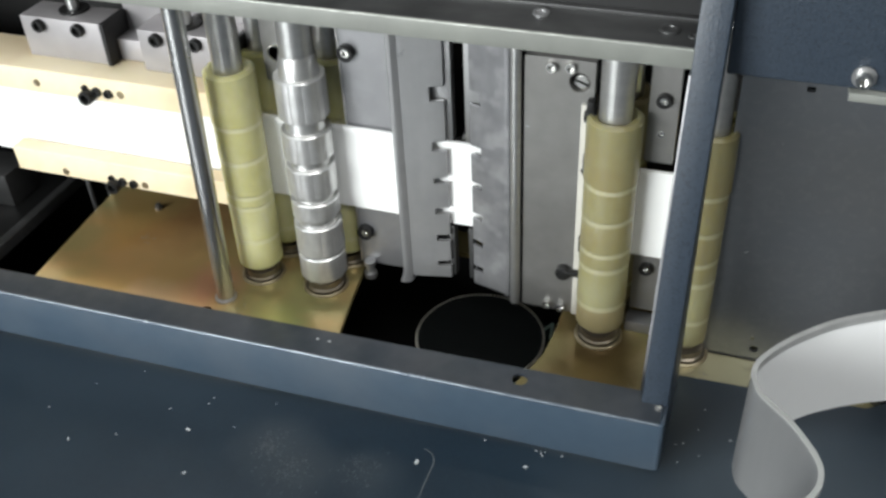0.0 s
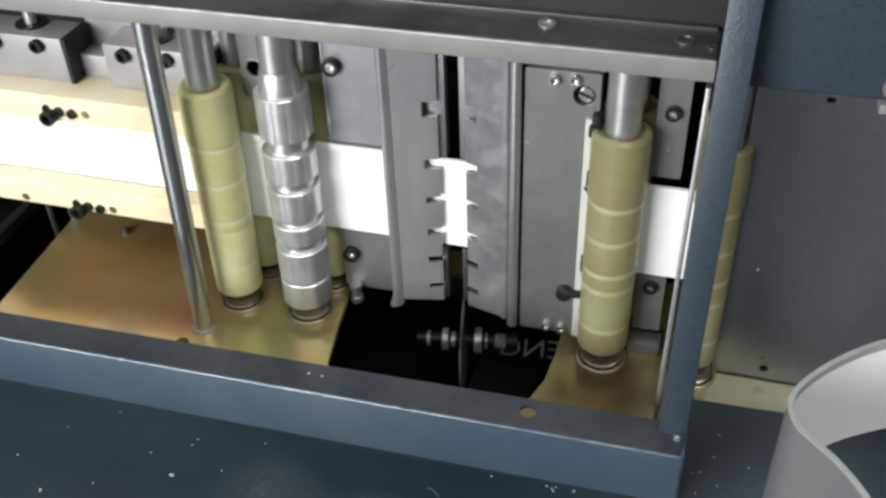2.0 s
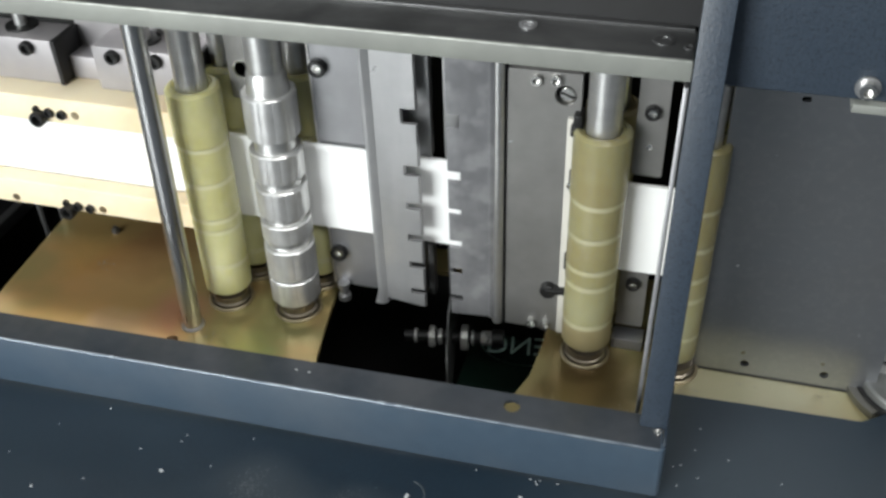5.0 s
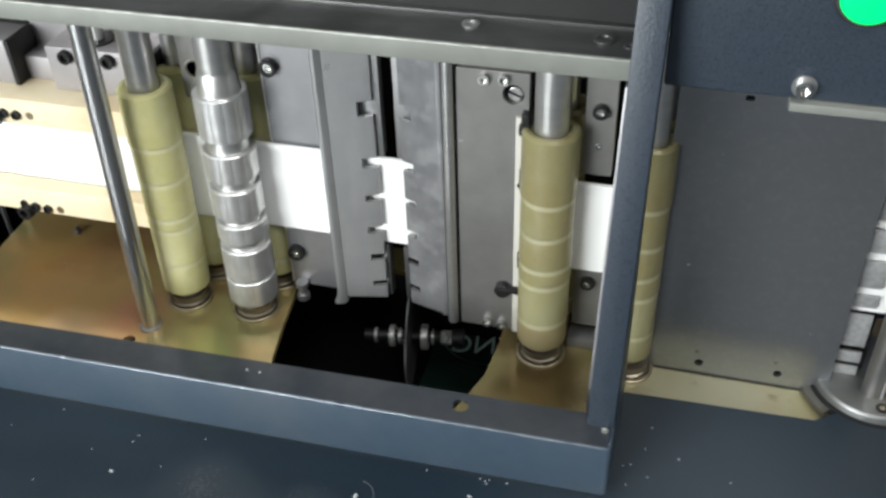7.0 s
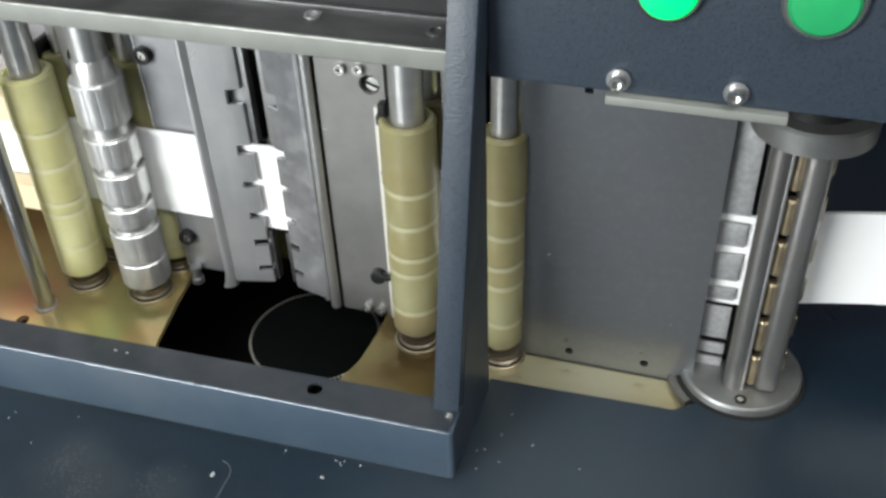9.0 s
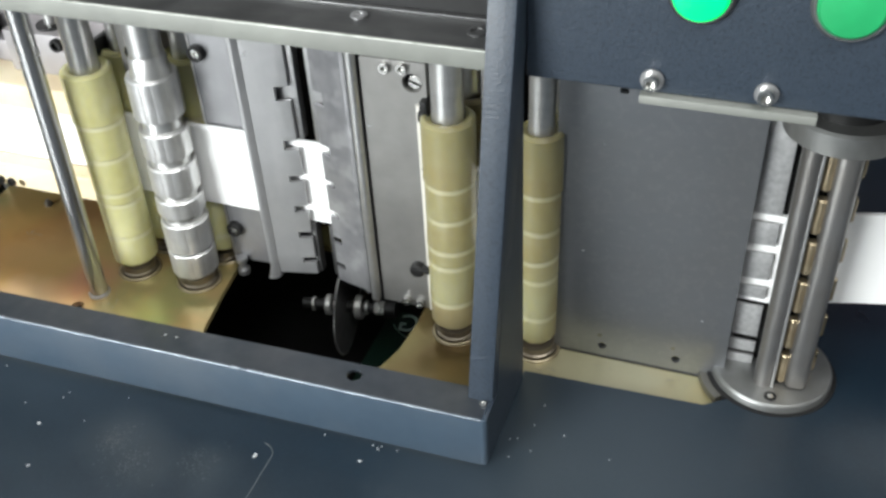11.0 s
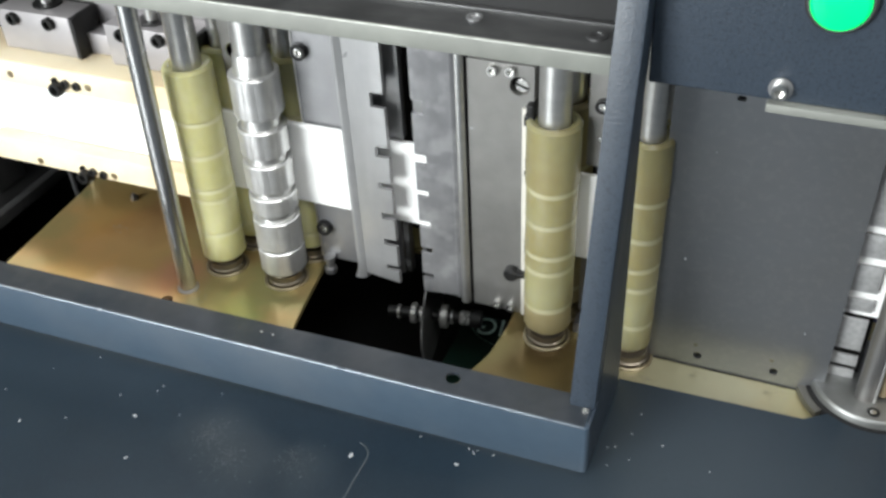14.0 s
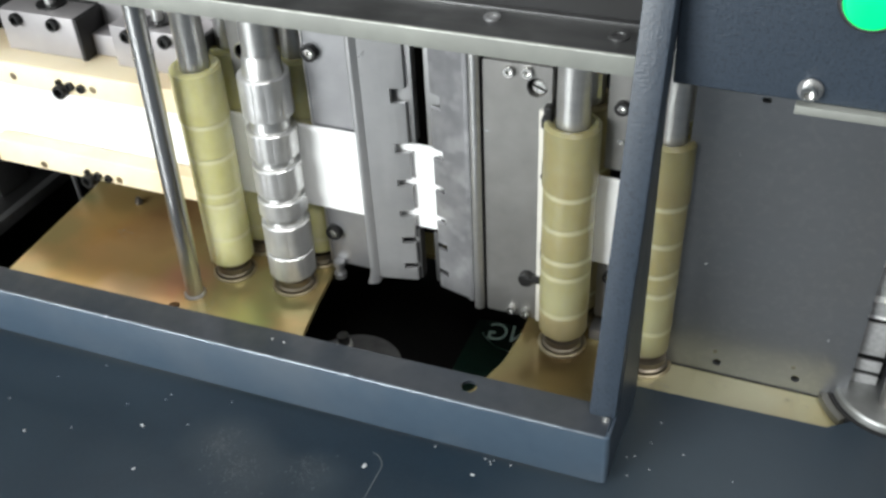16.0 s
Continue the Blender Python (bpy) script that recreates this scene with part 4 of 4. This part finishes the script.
sheet(bm, seat, [], 0.0, 0.0050)
# solid near-black ring in place of the dark gap
bm2 = bmesh.new(); sheet(bm2, circle_pts(FX, FY, 0.0391, 60), [circle_pts(FX, FY, 0.0367, 60)], 0.0003, 0.0062)
part("gap_ring", bm2, M_VOID, spin, "dark gap round the flange")
part("seat_ring", bm, M_SEAT, spin, "dull zinc-plated ring beside the flange")
bm = bmesh.new(); lathe(bm, 0.1985, 0.0112, [(0.0062, 0.0118), (0.0062, 0.1840)], 40)
part("left_column", bm, M_SPINDLE, spin, "round steel column")
# thin chrome rod added for the highlight down the column's right side
bm = bmesh.new(); lathe(bm, 0.2034, 0.0075, [(0.0011, 0.0118), (0.0011, 0.1838)], 12)
part("bright_edge", bm, M_CHROME, spin, "thin bright rod in place of the column highlight")
bm = bmesh.new(); box(bm, 0.2098, 0.2232, 0.0065, 0.0330, 0.0118, 0.1840, 0.0055, 5)
part("right_column", bm, M_SPINDLE, spin, "rounded brown-stained steel column")
bm = bmesh.new(); box(bm, 0.2010, 0.2200, 0.0200, 0.0245, 0.0118, 0.1840, 0.0005)
part("slot_back", bm, M_BLACK, spin)
for i in range(6):
    z0 = 0.0135 + i * 0.0283
    bm = bmesh.new(); lathe(bm, 0.2078, 0.0130, [(0.0024, z0), (0.0033, z0 + 0.0012), (0.0033, z0 + 0.0215), (0.0024, z0 + 0.0227)], 20)
    part("brass_roller", bm, M_BRASS, spin, "worn brass roller")
    bm = bmesh.new(); lathe(bm, 0.2240, 0.0285, [(0.0020, z0), (0.0028, z0 + 0.001), (0.0028, z0 + 0.015), (0.0020, z0 + 0.016)], 16)
    part("brass_roller", bm, M_BRASS, spin, "worn brass roller")
bm = bmesh.new(); lathe(bm, 0.2110, 0.0270, [(0.0, 0.1840), (0.0298, 0.1840), (0.0308, 0.1848), (0.0308, 0.1960), (0.0293, 0.1975), (0.0, 0.1975)], 64)
part("top_collar", bm, M_FLANGE, spin, "round turned steel top collar")
bm = bmesh.new(); lathe(bm, 0.2110, 0.0270, [(0.0200, 0.1975), (0.0200, 0.2215)], 40)
part("top_journal", bm, M_BLACK, spin)

# ---- comb between panel and spindle ----
comb = thing("outlet_comb", (0.181, 0.021, 0.0), "rough grey cast comb at the strip outlet", "outlet comb")
for z0, z1 in ((0.0070, 0.0185), (0.0215, 0.0300), (0.0345, 0.0590), (0.0650, 0.0735), (0.0795, 0.0985), (0.1045, 0.1200), (0.1262, 0.1880)):
    bm = bmesh.new(); box(bm, 0.1748, 0.1900, 0.0236, 0.0256, z0, z1, 0.0006)
    part("comb_tooth", bm, M_COMB, comb)
bm = bmesh.new(); box(bm, 0.1760, 0.1930, 0.0300, 0.0340, 0.0, 0.2050, 0.0005)
part("comb_back", bm, M_BLACK, comb)
bm = bmesh.new(); box(bm, 0.1720, 0.1790, 0.0195, 0.0240, 0.1890, 0.2175, 0.0006)
part("comb_hanger", bm, M_SCREW, comb)

# ---- saw head under the cut-out ----
def disc_blade(bm, x, y, z, r, axis, teeth=72):
    prof = [(0.004, -0.0006), (r, -0.0006), (r, 0.0006), (0.004, 0.0006)]
    lathe(bm, x, y, prof, teeth * 2, axis, z, bump=lambda i, h: 1.0 + (0.012 if i % 2 else -0.012))
    return bm


M_BLADE = mat("dark_saw_steel", (0.003, 0.004, 0.004), 0.8, 0.0, scale=60, spec=0.1)
M_TEETH = mat("bright_saw_teeth", (0.66, 0.63, 0.54), 0.32, 0.8)
blade = thing("groove_saw", (-0.075, 0.003, -0.024), "dark round groove saw blade with bright fine teeth", "saw blade")
bm = bmesh.new(); disc_blade(bm, -0.075, 0.003, -0.024, 0.0445, "z")
part("blade_disc", bm, M_BLADE, blade)
bm = bmesh.new()
for i in range(100):
    a = 2 * math.pi * i / 100
    c = Vector((-0.075 + 0.0450 * math.cos(a), 0.003 + 0.0450 * math.sin(a), -0.0238))
    box(bm, c.x - 0.0008, c.x + 0.0008, c.y - 0.0008, c.y + 0.0008, c.z - 0.0008, c.z + 0.0010, 0)
part("tooth_ring", bm, M_TEETH, blade, "bright fine saw teeth")

HX, HY, HZ = -0.101, 0.084, 0.090
M_NUT = mat("bright_nut_steel", (0.60, 0.60, 0.58), 0.28, 0.6, base2=(0.50, 0.50, 0.48), scale=120)
head = thing("cutter_head", (HX, HY, HZ), "cutter head with a thin blade and bright arbor nuts", "cutter head")
bm = bmesh.new(); disc_blade(bm, HX, HY, HZ, 0.0370, "x")
part("blade_disc", bm, mat("cutter_blade_steel", (0.16, 0.16, 0.16), 0.42, 0.6, base2=(0.10, 0.10, 0.10), scale=120), head, "grey steel blade with fine teeth")
bm = bmesh.new(); lathe(bm, HX, HY, [(0.0035, -0.034), (0.0042, -0.034), (0.0042, 0.034), (0.0, 0.034)], 24, "x", HZ)
part("arbor", bm, M_BLACK, head, "black arbor")
for x0, x1, rr in ((-0.027, -0.0245, 0.0055), (-0.0160, -0.0115, 0.0080), (-0.0095, -0.0065, 0.0060), (0.0070, 0.0125, 0.0095), (0.0145, 0.0165, 0.0060)):
    bm = bmesh.new(); lathe(bm, HX, HY, [(0.003, x0), (rr - 0.0006, x0), (rr, x0 + 0.0006), (rr, x1 - 0.0006), (rr - 0.0006, x1), (0.003, x1)], 24, "x", HZ)
    part("arbor_nut", bm, M_NUT, head, "bright steel arbor nut")
bm = bmesh.new(); lathe(bm, HX, HY, [(0.003, 0.0215), (0.0052, 0.0215), (0.0056, 0.0222), (0.0056, 0.0290), (0.003, 0.0290)], 6, "x", HZ)
part("arbor_tip", bm, M_NUT, head, "bright hexagon tip of the arbor")
bm = bmesh.new(); lathe(bm, HX, HY, [(0.0, 0.0295), (0.0068, 0.0295), (0.0068, 0.0380), (0.0, 0.0380)], 20, "x", HZ)
part("end_bearing", bm, M_BLACK, head, "black end bearing")

# ---- things beyond ----
bm = bmesh.new(); box(bm, 0.235, 0.90, 0.52, 0.56, -0.92, 0.60, 0.004)
single("violet_cabinet", bm, M_VIOLET, (0.55, 0.54, -0.92), "violet-blue cabinet side standing behind the machine", "cabinet")
rail = thing("side_rail", (-0.54, 0.05, -0.03), "dark steel side rail beside the base plate", "rail")
bm = bmesh.new(); box(bm, -0.62, -0.4960, -0.05, 0.12, -0.03, -0.0215, 0.001)
part("rail_body", bm, M_BLACK, rail)
bm = bmesh.new(); box(bm, -0.4960, -0.4880, -0.05, 0.12, -0.03, -0.0190, 0.001)
part("rail_edge", bm, M_DARKSTEEL, rail, "worn grey rail edge")
bm = bmesh.new(); box(bm, -0.5600, -0.5150, 0.0500, 0.0850, -0.0215, 0.0100, 0.0015)
part("rail_block", bm, M_DARKSTEEL, rail, "dull grey block")

# ---- chips on the table ----
rng = random.Random(7)
CHIPS = [(-0.287, -0.177), (-0.274, -0.113), (-0.315, -0.158), (-0.220, -0.149), (-0.205, -0.179), (-0.078, -0.132), (-0.219, -0.126), (-0.218, -0.121), (-0.178, -0.114), (-0.017, -0.117),
         (0.062, -0.075), (0.092, -0.063), (0.076, -0.080), (0.065, -0.088), (-0.010, -0.106), (-0.194, -0.139), (-0.298, -0.132), (-0.045, -0.1045), (-0.014, -0.1035), (-0.009, -0.103), (0.001, -0.103), (-0.261, -0.165), (0.073, -0.060), (0.121, -0.073), (0.066, -0.073), (-0.240, -0.137), (0.075, -0.043), (-0.011, -0.1045)]
big = {3: 0.0013, 5: 0.0017, 4: 0.0012, 0: 0.0011, 9: 0.0012}
for k, (cx, cy) in enumerate(CHIPS):
    bm = bmesh.new()
    s = big.get(k, 0.0006) * 0.9
    box(bm, -s, s, -s * 0.6, s * 0.6, 0, s * 0.8, s * 0.25, 1)
    for v in bm.verts:
        v.co += Vector((rng.uniform(-1, 1), rng.uniform(-1, 1), 0)) * s * 0.3
    bmesh.ops.rotate(bm, verts=bm.verts, matrix=Matrix.Rotation(rng.uniform(0, 3), 3, "Z"))
    bmesh.ops.translate(bm, verts=bm.verts, vec=(cx, cy, 0.006))
    single("plastic_chip", bm, M_CHIP, (cx, cy, 0.006), "tiny white plastic chip lying on the table", "chip", "chips on the table")


for cx, cy in ((-0.155, -0.0910), (-0.147, -0.0912)):
    bm = bmesh.new(); box(bm, cx - 0.0007, cx + 0.0006, cy - 0.0005, cy + 0.0005, 0.0465, 0.0471, 0.0002, 1)
    single("plastic_chip", bm, M_CHIP, (cx, cy, 0.0465), "tiny white plastic chip lying on the ledge", "chip", "chips on the table")
for sx, sy, rx, ry, count in ((-0.166, -0.146, 0.012, 0.016, 240), (-0.146, -0.160, 0.014, 0.016, 220), (-0.108, -0.147, 0.016, 0.016, 200)):
    bm = bmesh.new()
    for k in range(count):
        u, w = rng.gauss(0, 0.45), rng.gauss(0, 0.45)
        s = rng.choice((0.00012, 0.00016, 0.0002, 0.0002, 0.0004))
        box(bm, sx + u * rx - s, sx + u * rx + s, sy + w * ry - s, sy + w * ry + s, 0.0060, 0.0061, 0)
    single("table_dust", bm, M_SCUFF, (sx, sy, 0.006), "patch of fine pale dust on the table", "dust", kind="stuff")
bm = bmesh.new()
for k in range(70):
    t = k / 69
    a = radians(85 - 95 * min(1.0, t / 0.35))
    x, y = -0.078 + 0.0095 * math.cos(a), -0.1310 + 0.0100 * math.sin(a) - 0.030 * max(0.0, (t - 0.35) / 0.65)
    box(bm, x - 0.0003, x + 0.0003, y - 0.00035, y + 0.00035, 0.0060, 0.00615, 0)
single("table_scratch", bm, M_SCUFF, (-0.07, -0.15, 0.006), "thin curved scratch in the table paint", "scratch", kind="stuff")


for k, (px, pz) in enumerate(((0.082, 0.085), (0.0905, 0.1620), (0.1570, 0.0465))):
    bm = bmesh.new()
    s = 0.0010 if k == 0 else 0.0005
    box(bm, px - s, px + s, 0.0146, 0.0151, pz - s * 0.5, pz + s * 0.5, s * 0.2, 1)
    bmesh.ops.rotate(bm, cent=(px, 0.015, pz), verts=bm.verts, matrix=Matrix.Rotation(rng.uniform(-0.8, 0.8), 3, "Y"))
    single("stuck_flake", bm, M_CHIP, (px, 0.015, pz), "tiny pale flake stuck to the steel panel", "flake", "flakes on the panel")


# ---- what moves ----
def motions():
    walk(cam, [(t, look(eye, target, roll)) for t, eye, target, roll in PATH],
         [(0, -0.16), (2.0, -0.20), (8.0, -0.12), (10.5, 0.21), (13.0, 0.19), (16, 0.06)])

    for ob, swing in ((jaw_l, -19), (jaw_r, 19)):
        base = BASE[ob.name]
        walk(ob, [(t, pose(base.x, base.y, base.z, 0, 0, swing * on)) for t, on in (
            (0, 0), (2.68, 0), (2.78, 1), (6.50, 1), (6.60, 0), (11.78, 0), (11.88, 1), (14.18, 1), (14.28, 0), (16, 0))])
    b = BASE[loop.name]
    walk(loop, [(t, pose(b.x + dx, b.y + dy, b.z, 0, 0, a)) for t, dx, dy, a in (
        (0, 0, 0, 0), (2.95, 0, 0, 0), (3.1, 0.004, 0.001, 0), (3.5, 0.036, 0.012, 0), (3.7, 0.052, 0.018, 0), (4.4, 0.20, 0.06, 0), (5.2, 0.26, 0.12, 0),
        (6.2, 0.30, 0.14, 0), (16, 0.30, 0.14, 0))])
    walk(blade, [(t, pose(x - 0.012, y + 0.009, z)) for t, x, y, z in (
        (0, -0.0725, 0.0015, -0.024), (0.4, -0.0700, 0.0095, -0.024), (0.6, -0.0630, 0.0020, -0.024), (0.8, -0.0560, -0.0100, -0.024), (1.0, -0.0440, -0.0200, -0.030),
        (1.2, -0.0400, -0.0300, -0.038), (1.4, -0.0300, -0.0850, -0.038), (1.6, -0.0200, -0.1300, -0.038), (7.9, -0.0200, -0.1300, -0.038), (8.2, -0.0300, -0.0600, -0.038),
        (8.4, -0.0420, -0.0250, -0.034), (8.6, -0.0560, -0.0100, -0.024), (8.9, -0.0680, 0.0060, -0.024), (9.3, -0.0700, 0.0095, -0.024), (9.8, -0.0560, -0.0100, -0.024),
        (10.1, -0.0400, -0.0300, -0.038), (10.3, -0.0320, -0.0720, -0.038), (10.5, -0.0200, -0.1300, -0.038), (16, -0.0200, -0.1300, -0.038))])
    down, parked = (-0.101, 0.045, -0.039), (-0.101, 0.084, 0.090)
    walk(head, [(t, pose(x, y, z, 0, turn, 10)) for t, (x, y, z), turn in (
        (0, parked, 0), (1.2, parked, 0), (1.4, (-0.101, 0.066, 0.045), 0), (1.6, (-0.101, 0.052, 0.012), 0), (1.8, (-0.101, 0.046, -0.016), 0), (2.0, down, 0), (7.2, down, 0),
        (7.4, (-0.101, 0.046, -0.026), 0), (7.6, (-0.101, 0.052, 0.012), 0), (7.8, (-0.101, 0.066, 0.045), 0), (8.0, parked, 0), (10.4, parked, 0), (10.6, (-0.101, 0.066, 0.045), 0),
        (10.8, (-0.101, 0.052, 0.012), 0), (10.95, (-0.101, 0.046, -0.020), 0), (11.1, down, 0), (15.05, down, 0), (15.2, (-0.113, 0.045, -0.040), 0), (15.4, (-0.134, 0.040, -0.043), 35),
        (15.6, (-0.143, 0.020, -0.046), 60), (15.8, (-0.147, 0.000, -0.047), 76), (16, (-0.148, -0.018, -0.047), 86))])


motions()
